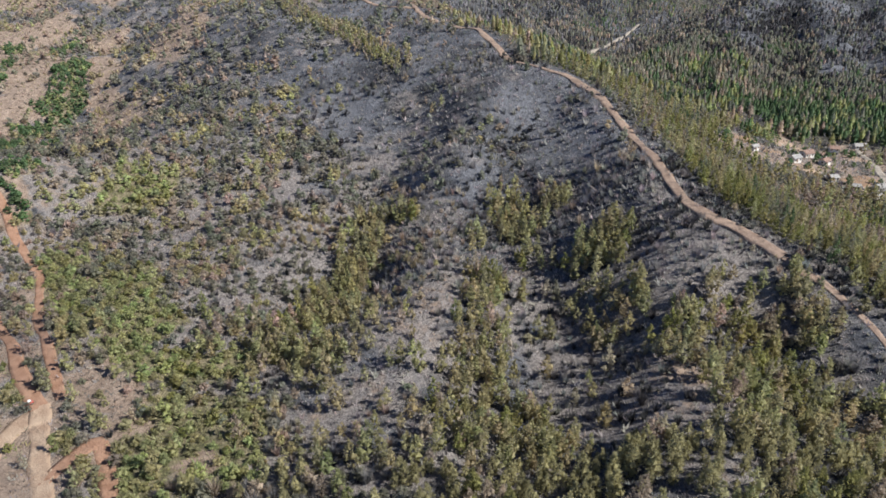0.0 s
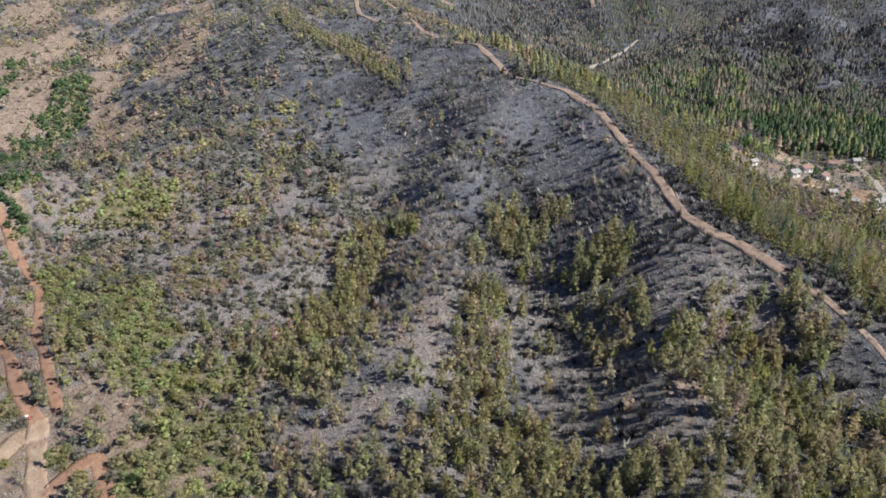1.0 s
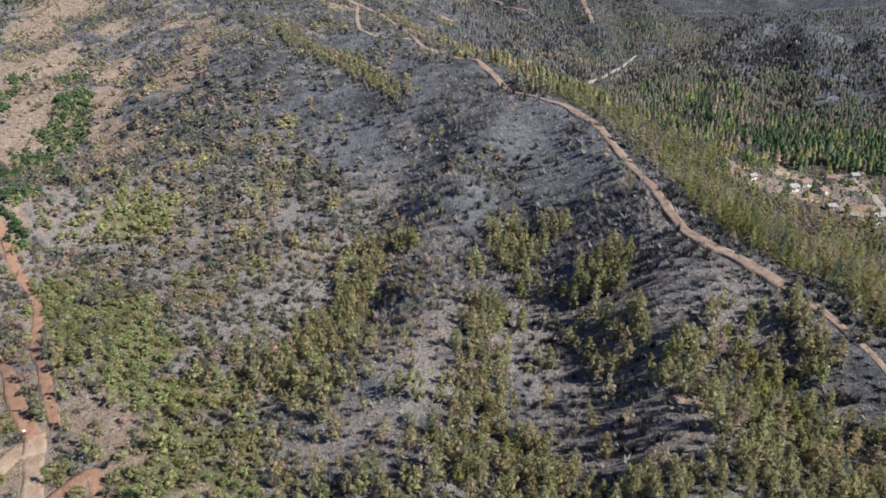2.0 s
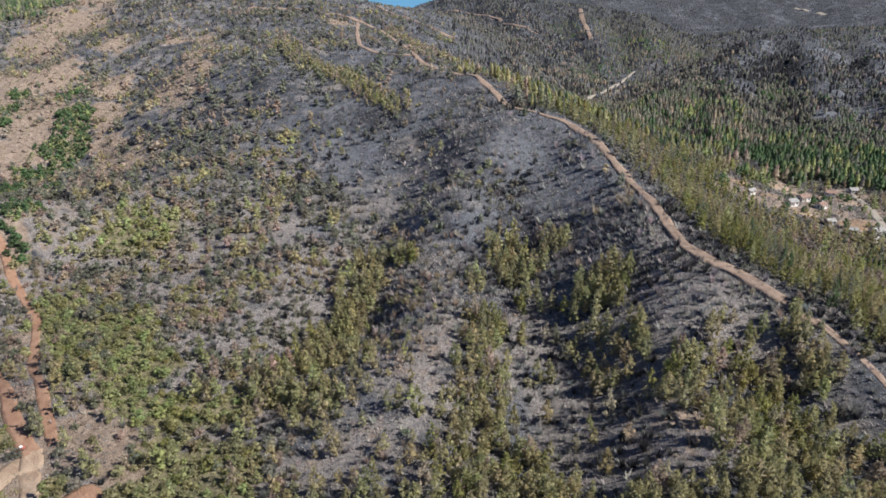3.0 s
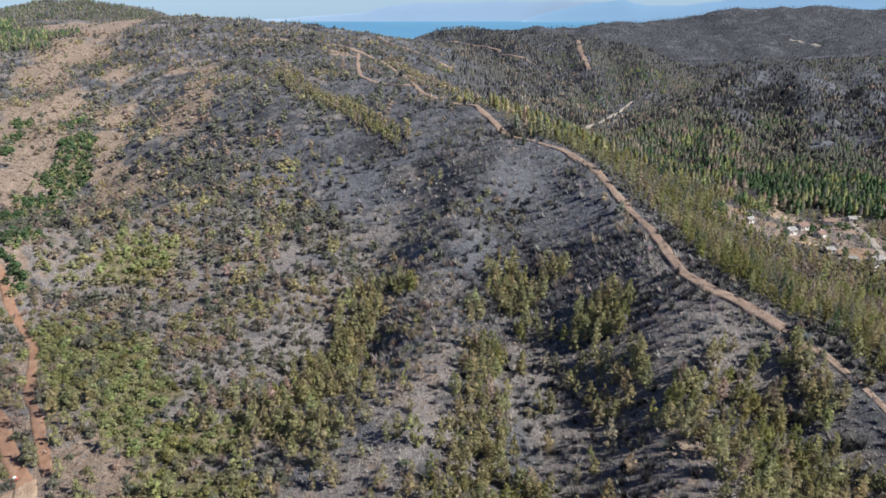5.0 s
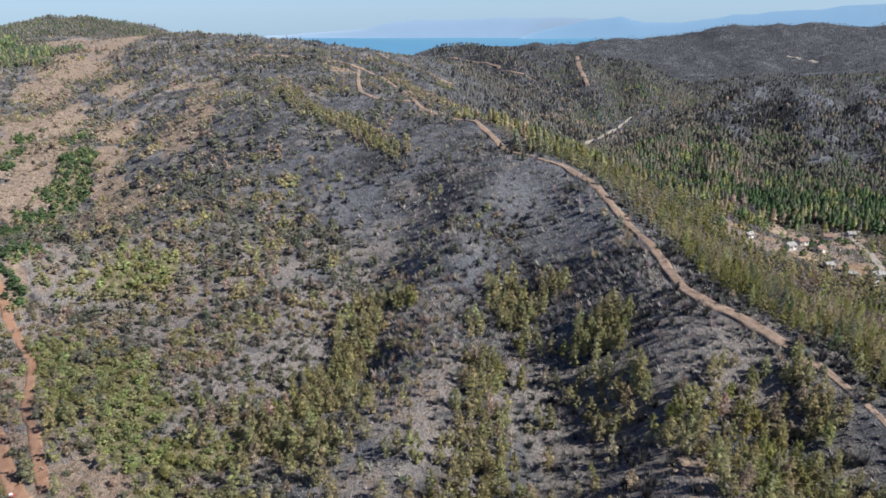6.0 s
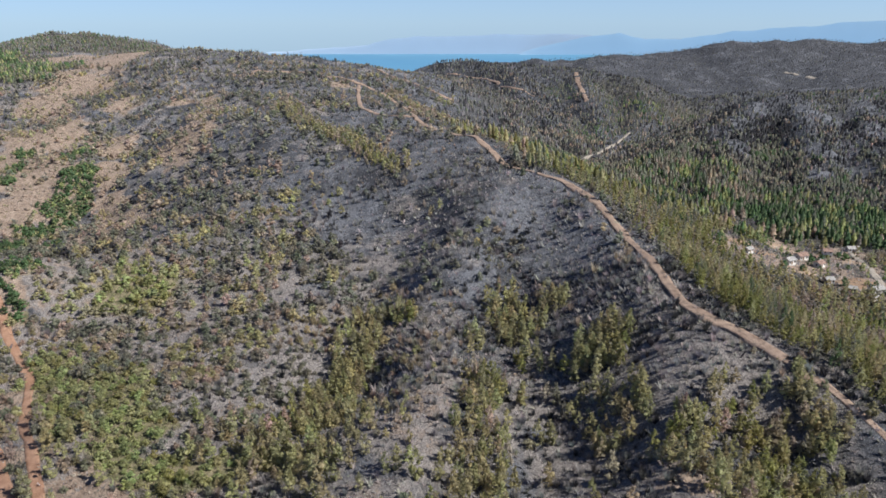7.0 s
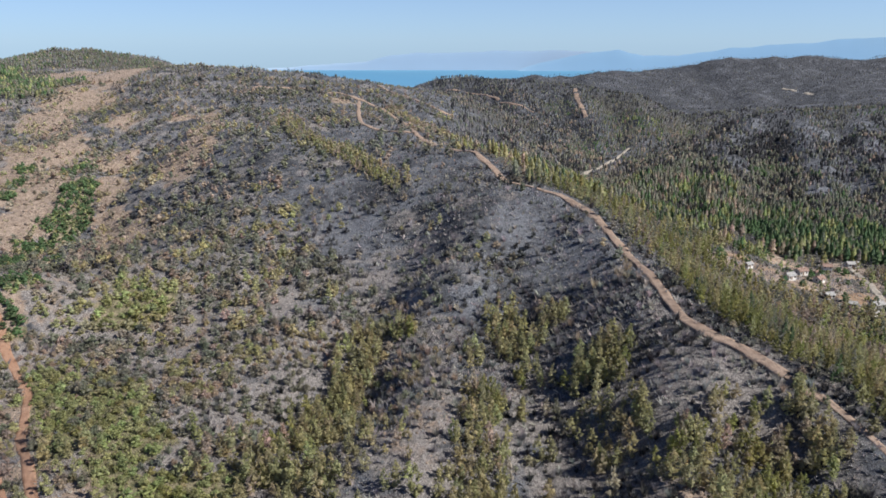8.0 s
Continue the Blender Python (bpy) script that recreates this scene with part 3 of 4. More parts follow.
def curve_through(points, step):
    """Places along a smooth line through points, about step metres apart."""
    p = [np.array(q, float) for q in points]
    p = [2 * p[0] - p[1]] + p + [2 * p[-1] - p[-2]]
    out = []
    for a, b, c, d in zip(p, p[1:], p[2:], p[3:]):
        n = max(1, int(np.hypot(*(c - b)) / step))
        for k in range(n):
            u = k / n
            out.append(0.5 * (2 * b + (c - a) * u + (2 * a - 5 * b + 4 * c - d) * u * u + (3 * b - a - 3 * c + d) * u ** 3))
    return np.array(out + [p[-2]])


def track(name, points, width, material, label, category="track", seed=0):
    lift = 0.0 if points[0][1] < 700 else 0.6
    line = curve_through(points, 1.5)
    way = np.gradient(line, axis=0)
    way /= np.hypot(way[:, 0], way[:, 1])[:, None] + 1e-9
    side = np.stack([way[:, 1], -way[:, 0]], 1)
    along = np.arange(len(line)) * 1.5
    half = 0.5 * width * (0.7 + 0.4 * value_noise(along, along * 0, 23, seed) + 0.3 * value_noise(along, along * 0 + 9, 5, seed))
    mids = land_height(line[:, 0], line[:, 1])
    cols = []
    for f, up in ((-1.2, -0.9), (-1.0, 0.14), (-0.55, 0.12), (0.0, 0.22), (0.55, 0.12), (1.0, 0.14), (1.2, -0.9)):
        wob = 0.6 * (value_noise(along, along * 0 + 30 * f, 9.0, seed + 3) - 0.5) if abs(f) >= 1 else 0
        q = line + side * (half * (f + wob))[:, None]
        z = 0.35 * mids + 0.65 * land_height(q[:, 0], q[:, 1])
        z = np.maximum(z, land_height(q[:, 0], q[:, 1])) + up + lift
        cols.append(np.concatenate([q, z[:, None]], 1))
    v = np.stack(cols, 1).reshape(-1, 3)
    ob = new(name, fill_mesh(name, v, grid_faces(7, len(line)), material))
    return tagged(ob, label, category, kind="structure")


RIDGE_TRACK = [(-243, 905), (-196, 932), (-175, 918), (-150, 892), (-131, 896), (-110, 877), (-92, 869), (-68, 832), (-51, 780), (-37, 755), (-28, 690), (-24, 644), (-14, 602), (-2, 574), (9, 538), (25, 516), (29, 501), (34, 488), (39, 474), (43, 462), (49, 448), (62, 429), (73, 416), (79, 403), (86, 379), (89, 362), (92, 343), (94, 327), (94, 302), (96, 293), (97, 284), (98, 266), (99, 255), (103, 247), (110, 236), (116, 226), (122, 216)]
TRACKS = [
    (RIDGE_TRACK, 4.2, MAT_BROWN, "pale brown dirt track along the burnt ridge crest"),
    ([(122, 216), (125, 210), (132, 204), (139, 190), (150, 152), (165, 110)], 1.9, MAT_BROWN, "narrow dirt track going down the ridge"),
    ([(-102, 868), (-91, 766), (-80, 695), (-69, 673), (-48, 654), (-27, 639)], 3.6, MAT_BROWN, "pale dirt track looping over a burnt slope"),
    ([(-94, 1038), (-65, 1010), (-41, 1000), (-15, 968), (4, 941), (16, 940)], 4.6, MAT_BROWN, "dirt track over a far burnt ridge"),
    ([(12, 1418), (62, 1385), (98, 1327), (126, 1240), (163, 1204)], 4.0, MAT_BROWN, "narrow dirt track on a far wooded hill"),
    ([(266, 1375), (260, 1330), (257, 1286), (258, 1260), (254, 1205)], 6.5, MAT_BROWN, "steep reddish firebreak on a far hill"),
    ([(169, 830), (189, 878), (210, 907), (240, 961), (278, 1038), (295, 1062)], 3.8, MAT_ROAD, "pale gravel road in the wooded valley"),
    ([(880, 1789), (896, 1762), (921, 1712)], 7, MAT_ROAD, "pale track on a distant burnt hillside"),
    ([(-240, 330), (-212, 302), (-204, 291), (-197, 284), (-187, 273), (-179, 263), (-171, 247), (-161, 228), (-148, 211), (-139, 197), (-131, 185), (-128, 181)], 3.6, MAT_RED, "red earth track between green shrubs"),
    ([(-200, 252), (-181, 231), (-162, 211), (-150, 195), (-141, 185), (-134, 177)], 4.4, MAT_RED, "red earth track coming down to a clearing"),
    ([(-134, 178), (-128, 165), (-123, 155), (-116, 144), (-108, 120)], 6.0, MAT_DUST, "pale dusty track through the clearing"),
    ([(-119, 147), (-116, 153), (-114, 156), (-111, 160), (-108, 162), (-104, 157), (-101, 152), (-92, 136)], 4.4, MAT_RED, "dusty side track round a green shrub"),
    ([(-132, 174), (-137, 170), (-139, 160), (-136, 148)], 5.5, MAT_DUST, "pale trampled strip beside the dusty track"),
    ([(300, 470), (292, 444), (281, 416), (267, 383)], 4, MAT_ROAD, "pale village road beside the fields"),
]
for k, (points, width, material, label) in enumerate(TRACKS):
    track("road", points, width, material, label, seed=60 + 7 * k)
rng = np.random.default_rng(5)


GOLD = (1 + 5 ** 0.5) / 2
ICO_V = np.array([(-1, GOLD, 0), (1, GOLD, 0), (-1, -GOLD, 0), (1, -GOLD, 0), (0, -1, GOLD), (0, 1, GOLD), (0, -1, -GOLD), (0, 1, -GOLD),
                  (GOLD, 0, -1), (GOLD, 0, 1), (-GOLD, 0, -1), (-GOLD, 0, 1)]) / math.hypot(1, GOLD)
ICO_F = np.array([(i, j, k) for i in range(12) for j in range(i) for k in range(j)
                  if max(np.linalg.norm(ICO_V[a] - ICO_V[b]) for a, b in ((i, j), (j, k), (i, k))) < 1.2])
ICO_F = np.array([f if np.dot(np.cross(ICO_V[f[1]] - ICO_V[f[0]], ICO_V[f[2]] - ICO_V[f[0]]), ICO_V[f].sum(0)) > 0 else f[::-1] for f in ICO_F])
OCT_V = np.array([(1, 0, 0), (-1, 0, 0), (0, 1, 0), (0, -1, 0), (0, 0, 1), (0, 0, -1)], float)
OCT_F = np.array([(0, 2, 4), (2, 1, 4), (1, 3, 4), (3, 0, 4), (2, 0, 5), (1, 2, 5), (3, 1, 5), (0, 3, 5)])


def outline(h, pointed):
    """The crown's half width at height h, from 0 to 1, against its greatest."""
    return np.sqrt(np.clip(1 - (2 * h - 0.9) ** 2, 0.05, 1)) * (1 - pointed) + pointed * np.clip(1.05 - h, 0.06, 1) * np.clip(h * 7 + 0.35, 0, 1)


def clumps(n, fine, height, width, bottom, pointed, seed):
    """Small ragged lumps of foliage deep inside a crown, which the sprays cover."""
    r = np.random.default_rng(seed)
    v0, f0 = (ICO_V, ICO_F) if fine else (OCT_V, OCT_F)
    verts, faces = [], []
    for k in range(n):
        h = (k + 0.5) / n if n != 2 else 0.3 + 0.35 * k
        half = 0.5 * width * outline(h, pointed)
        a = k * 2.4 + r.random() * 1.2
        out = half * (0.3 + 0.4 * r.random()) if n > 2 else half * 0.2
        rad = (half * (0.30 + 0.16 * r.random()) + 0.05 * width) * (0.82 if n > 6 else 0.95 if n > 4 else 1.05 if n > 3 else 1.5)
        c = np.array([out * math.cos(a), out * math.sin(a), bottom + h * (height - bottom)])
        v = v0 * (1 + 0.4 * r.normal(size=(len(v0), 1)).clip(-1.3, 1.3)) * rad * np.array([1, 1, 0.85 + 0.6 * pointed])
        verts.append(c + v)
        faces.append(f0 + k * len(v0))
    return np.concatenate(verts), np.concatenate(faces)


def tiers(n, height, width, bottom, pointed, seed):
    """Ragged skirts of boughs, one above the other, round a pine's stem."""
    r = np.random.default_rng(seed)
    verts, faces = [], []
    for k in range(n):
        h = (k + 0.15) / n
        half = 0.5 * width * outline(h, pointed) * 1.2
        a = np.arange(6) * np.pi / 3 + r.random() * 2 + 0.25 * r.normal(size=6)
        rad = half * (0.7 + 0.5 * r.random(6))
        low = bottom + (h + 0.1 * r.normal(size=6) / n) * (height - bottom)
        rim = np.stack([rad * np.cos(a), rad * np.sin(a), low], 1)
        tip = bottom + min(1.0, h + 1.45 / n) * (height - bottom)
        verts.append(np.concatenate([rim, [[0.1 * half * r.normal(), 0.1 * half * r.normal(), tip]]]))
        faces.append(np.array([(i, (i + 1) % 6, 6) for i in range(6)]) + 7 * k)
    return np.concatenate(verts), np.concatenate(faces)


def sprays(n, height, width, bottom, pointed, size, seed):
    """Tufts of needles or leaves, three corners each, gathered on a few boughs that stick out and up from the stem."""
    r = np.random.default_rng(seed)
    boughs = max(4, n // 9)
    bh, ba = (np.arange(boughs) + r.random(boughs)) / boughs, r.random(boughs) * 2 * np.pi
    reach = 0.75 + 0.5 * r.random(boughs)
    k = r.integers(0, boughs, n)
    along = r.random(n) ** 0.6
    h = np.clip(bh[k] + 0.06 * r.normal(size=n) + 0.08 * along, 0, 1.05)
    a = ba[k] + r.normal(size=n) * 0.32
    rad = 0.5 * width * outline(np.clip(h, 0, 1), pointed) * reach[k] * along
    c = np.stack([rad * np.cos(a), rad * np.sin(a), bottom + h * (height - bottom)], 1)
    b, up = a + r.normal(size=n) * 0.9, 0.45 + 0.7 * pointed + 0.7 * r.normal(size=n)
    way = np.stack([np.cos(b), np.sin(b), up], 1)
    way *= (size * (0.55 + 0.8 * r.random(n)) / np.linalg.norm(way, axis=1))[:, None]
    side = np.cross(way, r.normal(size=(n, 3)))
    side *= ((0.34 - 0.14 * pointed) * size / (np.linalg.norm(side, axis=1) + 1e-6))[:, None]
    return np.stack([c - side - 0.3 * way, c + side - 0.3 * way, c + way], 1).reshape(-1, 3), np.arange(3 * n).reshape(-1, 3)


def twigs(n, height, width, seed, thick=0.08):
    """Charred stems and branches, as thin blades rising from the root."""
    r = np.random.default_rng(seed)
    a, f = r.random(n) * 2 * np.pi, r.random(n)
    foot = np.stack([0.12 * width * np.cos(a) * f, 0.12 * width * np.sin(a) * f, height * 0.5 * f * r.random(n) - 0.2], 1)
    b = a + r.normal(size=n) * 0.7
    tip = foot + np.stack([0.55 * width * np.cos(b) * r.random(n), 0.55 * width * np.sin(b) * r.random(n), height * (0.4 + 0.5 * r.random(n))], 1)
    off = np.stack([-np.sin(b), np.cos(b), np.zeros(n)], 1) * thick
    return np.stack([foot - off, foot + off, tip], 1).reshape(-1, 3), np.arange(3 * n).reshape(-1, 3)


KINDS = {  # height, width, foot of the crown, pointedness
    "pine": (5.8, 3.7, 0.2, 0.38),
    "tall_pine": (8.0, 4.0, 0.3, 0.6),
    "shrub": (3.1, 3.7, 0.0, 0.05),
    "charred": (2.6, 3.0, 0.0, 0.1),
    "tuft": (0.8, 1.3, -0.2, 0.0),
    "scrub": (0.9, 1.7, -0.2, 0.0),
}
DETAIL = {"single": (7, False, 480), "n": (7, False, 190), "h": (5, False, 70), "m": (4, False, 20), "w": (3, False, 7), "f": (2, False, 0), "g": (1, False, 0)}
SPRAY = {"single": 0.13, "n": 0.17, "h": 0.19, "m": 0.25, "w": 0.3}


def join_models(*pieces):
    verts, faces, base = [], [], 0
    for v, f in pieces:
        verts.append(v)
        faces.append(f + base)
        base += len(v)
    return np.concatenate(verts), np.concatenate(faces)


def plant_models(kind, level):
    height, width, bottom, pointed = KINDS[kind]
    n, fine, loose = DETAIL[level]
    out = []
    for k in range(6):
        if kind == "tuft":
            out.append(twigs(5, height * 1.3, width * 1.7, 70 + k, 0.17))
        elif kind == "scrub":
            out.append(twigs(8, height * 1.5, width * 1.5, 70 + k, 0.2))
        elif kind == "charred":
            out.append(twigs(10 + loose // 6 + 3 * n, height * 1.35, width * 1.3, 95 + k, 0.09 if fine else 0.14))
        else:
            spire = "pine" in kind and level in ("m", "w", "f", "g") and not (kind == "pine" and level == "m")
            body = tiers(max(2, n) if level != "g" else 1, height, width, bottom, pointed, 70 + k) if spire else clumps(n, fine, height, width, bottom, pointed, 70 + k)
            out.append(join_models(body, sprays(loose, height, width, bottom, pointed, SPRAY[level] * (0.5 * width + 1.0), 80 + k)) if loose else body)
    return out


def plant_mesh(name, kind, level, x, y, size, tint, seed):
    """One mesh of many plants: places, sizes and each plant's own leaf colour."""
    r = np.random.default_rng(seed)
    models = plant_models(kind, level)
    count, faces = len(models[0][0]), models[0][1]
    z = land_height(x, y) - 0.15
    pick, turn = r.integers(0, 6, len(x)), r.random(len(x)) * 2 * np.pi
    tall = size * (0.8 + 0.45 * r.random(len(x)))
    verts = np.empty((len(x), count, 3), np.float32)
    for k, (p, _) in enumerate(models):
        i = np.where(pick == k)[0]
        if not len(i):
            continue
        c, s = np.cos(turn[i])[:, None], np.sin(turn[i])[:, None]
        verts[i, :, 0] = x[i, None] + size[i, None] * (c * p[None, :, 0] - s * p[None, :, 1])
        verts[i, :, 1] = y[i, None] + size[i, None] * (s * p[None, :, 0] + c * p[None, :, 1])
        verts[i, :, 2] = z[i, None] + tall[i, None] * p[None, :, 2]
    every = (faces[None] + (np.arange(len(x)) * count)[:, None, None]).reshape(-1, 3)
    mesh = fill_mesh(name, verts.reshape(-1, 3), every, MAT_LEAF, False)
    col = np.ones((len(x), count, 4), np.float32)
    col[:, :, :3] = tint[:, None, :]
    mesh.attributes.new("tint", "FLOAT_COLOR", "POINT").data.foreach_set("color", col.ravel())
    return mesh


def scatter(x0, x1, y0, y1, gap, seed):
    """Places on a jittered lattice, about gap metres apart."""
    r = np.random.default_rng(seed)
    x, y = np.meshgrid(np.arange(x0, x1, gap), np.arange(y0, y1, gap))
    x[1::2] += gap / 2
    x, y = x.ravel() + r.normal(size=x.size) * gap * 0.36, y.ravel() + r.normal(size=x.size) * gap * 0.36
    return x, y


ROAD_LINES = [(curve_through(points, 3.0), width) for points, width, _, _ in TRACKS]


def off_roads(x, y, margin):
    ok = np.ones(len(x), bool)
    for line, width in ROAD_LINES:
        near = (x > line[:, 0].min() - 20) & (x < line[:, 0].max() + 20) & (y > line[:, 1].min() - 20) & (y < line[:, 1].max() + 20)
        i = np.where(near & ok)[0]
        if len(i):
            d = np.min(np.hypot(x[i, None] - line[None, :, 0], y[i, None] - line[None, :, 1]), 1)
            ok[i] = d > width * 0.5 + margin * (1 + 2.2 * (line[:, 1].min() > 560))
    return ok


LEAF_COLOURS = {
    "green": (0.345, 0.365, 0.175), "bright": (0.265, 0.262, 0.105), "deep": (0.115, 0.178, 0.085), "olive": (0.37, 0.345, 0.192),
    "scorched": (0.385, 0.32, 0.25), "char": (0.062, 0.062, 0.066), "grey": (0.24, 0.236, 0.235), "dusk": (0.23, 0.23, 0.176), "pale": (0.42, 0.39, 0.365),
}


def tints(states, seed):
    r = np.random.default_rng(seed)
    base = np.array([LEAF_COLOURS[s] for s in states])
    return (base * (0.75 + 0.5 * r.random((len(states), 1))) * (0.92 + 0.16 * r.random((len(states), 3)))).astype(np.float32)


def sow(x, y, seed):
    """Chooses what grows at each place: kind and state, or nothing."""
    r = np.random.default_rng(seed)
    u, v, w = r.random(len(x)), r.random(len(x)), r.random(len(x))
    v = np.clip(0.55 * (1.7 * (value_noise(x, y, 15, 60) - 0.5) + 0.5) + 0.45 * v, 0, 0.999)  # neighbours look alike
    green, deep, olive = zone(GREEN_SHRUB, x, y, 0.35, 1.35), zone(RAVINE_GREEN, x, y, 0.35, 1.6), np.maximum(zone(OLIVE_PINES, x, y), zone(NEAR_PINES, x, y))
    pines, valley, tan, ash = zone(RIDGE_PINES, x, y), zone(VALLEY_PINES, x, y), tan_zone(x, y), zone(ASH, x, y)
    patch, dist, east = value_noise(x, y, 70, 51), np.hypot(x, y), beyond_crest(x, y)
    west = np.clip((-x - 20) / 100, 0, 1)
    kinds, states = np.full(len(x), "", dtype=object), np.full(len(x), "", dtype=object)

    def grow(where, kind, *mix):
        kinds[where] = kind
        roll, upto = v[where], 0.0
        for share, state in reversed(mix):
            states[np.where(where)[0][roll >= upto]] = state
            upto += share

    # Burnt scrub with some olive survivors, more of them to the west.
    spread = 0.9 * (value_noise(x, y, 26, 53) - 0.5)
    here = u < 0.58 + 0.08 * (dist < 330) + spread + 0.2 * west * (y < 520) + 0.5 * (value_noise(x, y, 11, 59) - 0.5) - 0.3 * (ash > 0.5) - 0.42 * (tan > 0.45)
    grow(here, "charred", (0.12, "scorched"), (0.38, "grey"), (0.5, "char"))
    grow(here & (x < 10) & (y < 520), "charred", (0.34, "scorched"), (0.46, "grey"), (0.2, "char"))
    grow(here & (ash > 0.4), "charred", (0.25, "pale"), (0.6, "grey"), (0.15, "char"))
    grow(here & (w < 0.16 + 0.6 * west * np.clip((640 - y) / 160, 0.35, 1) + 0.22 * ((x < -50) & (y > 380)) + 0.2 * ((x < 0) & (y < 430)) + 0.5 * (patch - 0.5)) & (ash < 0.5), "shrub", (0.26, "olive"), (0.2, "scorched"), (0.54, "dusk"))
    grow(here & (w > 0.8) & (y > 330), "shrub", (0.4, "char"), (0.6, "dusk"))
    grow((kinds == "shrub") & (y > 430) & (x < 20), "shrub", (0.15, "olive"), (0.2, "scorched"), (0.53, "dusk"), (0.12, "char"))
    grow((zone(OLIVE_SHRUB, x, y) > 0.5) & (u < 0.92), "shrub", (0.62, "olive"), (0.2, "scorched"), (0.18, "dusk"))
    grow(here & (x < 12) & (y < 225) & (w < 0.34), "pine", (0.74, "olive"), (0.1, "scorched"), (0.16, "green"))
    grow(here & (x > 5) & (x < 62) & (y < 265) & (w < 0.16), "pine", (0.6, "olive"), (0.25, "scorched"), (0.15, "dusk"))
    sel = (olive > 0.5) & (u < np.where(zone(OLIVE_PINES, x, y) > 0.5, 0.93, 0.76))
    grow(sel, "pine", (0.74, "olive"), (0.1, "scorched"), (0.16, "bright"))
    grow((green > 0.5) & (u < 0.84), "shrub", (0.62, "green"), (0.13, "bright"), (0.25, "olive"))
    open_ground = zone(CLEARING, x, y, 0.2) > 0.5
    kinds[open_ground & (u > 0.12)] = ""
    kinds[(zone(ASH_NEAR, x, y) > 0.5) & (u > 0.7)] = ""
    kinds[(zone(GRAVEL, x, y, 0.3, 1.3) > 0.5) & (u > 0.3)] = ""
    kinds[(zone(CHAR_AND_SHADE_NEAR, x, y, 0.3, 1.3) > 0.5) & (u > 0.6)] = ""
    # The slope behind the crest keeps most of its pines.
    cleft = (x < -130) & (y > 400) & (y < 1000) & (west_ribs(x, y) < 0.52) & (tan > 0.3) & (u < 0.5)
    here |= cleft
    grow(here & (tan > 0.3) & (y > 400), "shrub", (0.3, "olive"), (0.35, "scorched"), (0.35, "dusk"))
    lee = (east > 12) & (y < 640) & (dist > 150) & (u < 0.93)
    belt = 0.65 * value_noise(x, y, 38, 56) + 0.35 * value_noise(x, y, 13, 57) - 0.12 * (pines > 0.5)
    grow(lee, "tall_pine", (0.5, "bright"), (0.16, "olive"), (0.24, "dusk"), (0.1, "deep"))
    grow(lee & (belt > 0.44), "tall_pine", (0.55, "olive"), (0.17, "scorched"), (0.28, "bright"))
    grow(lee & (belt > 0.57), "pine", (0.42, "scorched"), (0.43, "olive"), (0.15, "dusk"))
    grow(lee & (east > 110) & (belt < 0.5), "tall_pine", (0.6, "green"), (0.25, "bright"), (0.15, "deep"))
    grow((deep > 0.5) & (u < 0.97), "shrub", (1.0, "deep"))
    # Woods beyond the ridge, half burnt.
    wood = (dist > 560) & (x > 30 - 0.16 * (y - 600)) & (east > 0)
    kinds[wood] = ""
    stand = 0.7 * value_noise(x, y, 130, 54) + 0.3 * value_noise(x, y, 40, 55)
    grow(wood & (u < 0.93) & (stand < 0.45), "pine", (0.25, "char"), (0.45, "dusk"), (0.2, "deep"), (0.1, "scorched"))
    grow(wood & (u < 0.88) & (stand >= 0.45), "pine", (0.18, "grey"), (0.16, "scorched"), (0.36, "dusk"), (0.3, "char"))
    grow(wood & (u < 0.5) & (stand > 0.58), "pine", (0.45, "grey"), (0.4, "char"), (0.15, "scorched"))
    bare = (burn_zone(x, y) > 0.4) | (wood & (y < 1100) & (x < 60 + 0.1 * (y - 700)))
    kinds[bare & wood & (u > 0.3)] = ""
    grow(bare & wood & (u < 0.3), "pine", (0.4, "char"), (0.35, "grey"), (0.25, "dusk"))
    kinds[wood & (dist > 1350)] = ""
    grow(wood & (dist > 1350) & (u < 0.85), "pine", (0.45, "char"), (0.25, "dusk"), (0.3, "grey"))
    # Black pines: burnt stands, and dark colour for the ridge's shaded side.
    grow((char_and_shade_zone(x, y) > 0.5) & (u < 0.8), "pine", (0.85, "char"), (0.15, "dusk"))
    grow((zone(TRACK_SCRUB, x, y) > 0.5) & (u < 0.95), "shrub", (0.4, "olive"), (0.4, "scorched"), (0.2, "dusk"))
    grow((valley > 0.5) & (u < 0.97), "tall_pine", (0.2, "green"), (0.2, "deep"), (0.35, "dusk"), (0.25, "scorched"))
    grow((valley > 0.5) & (u < 0.97) & (x < 235) & (y < 640), "tall_pine", (0.4, "bright"), (0.3, "dusk"), (0.3, "deep"))
    grow((zone(VALLEY_DEEP, x, y, 0.3, 1.8) > 0.5) & (u < 0.98), "tall_pine", (0.25, "green"), (0.65, "deep"), (0.1, "dusk"))
    home = zone(VILLAGE_GROUND, x, y, 0.1) > 0.5
    kinds[home] = ""
    grow(home & (u < 0.26), "shrub", (0.6, "deep"), (0.4, "green"))
    kinds[(u > 0.08) & (zone(OPEN_FIELD, x, y, 0.1) > 0.5)] = ""
    kinds[zone(ROAD_BANK, x, y, 0.1) > 0.5] = ""
    kinds[land_height(x, y) < 7] = ""
    return kinds, states


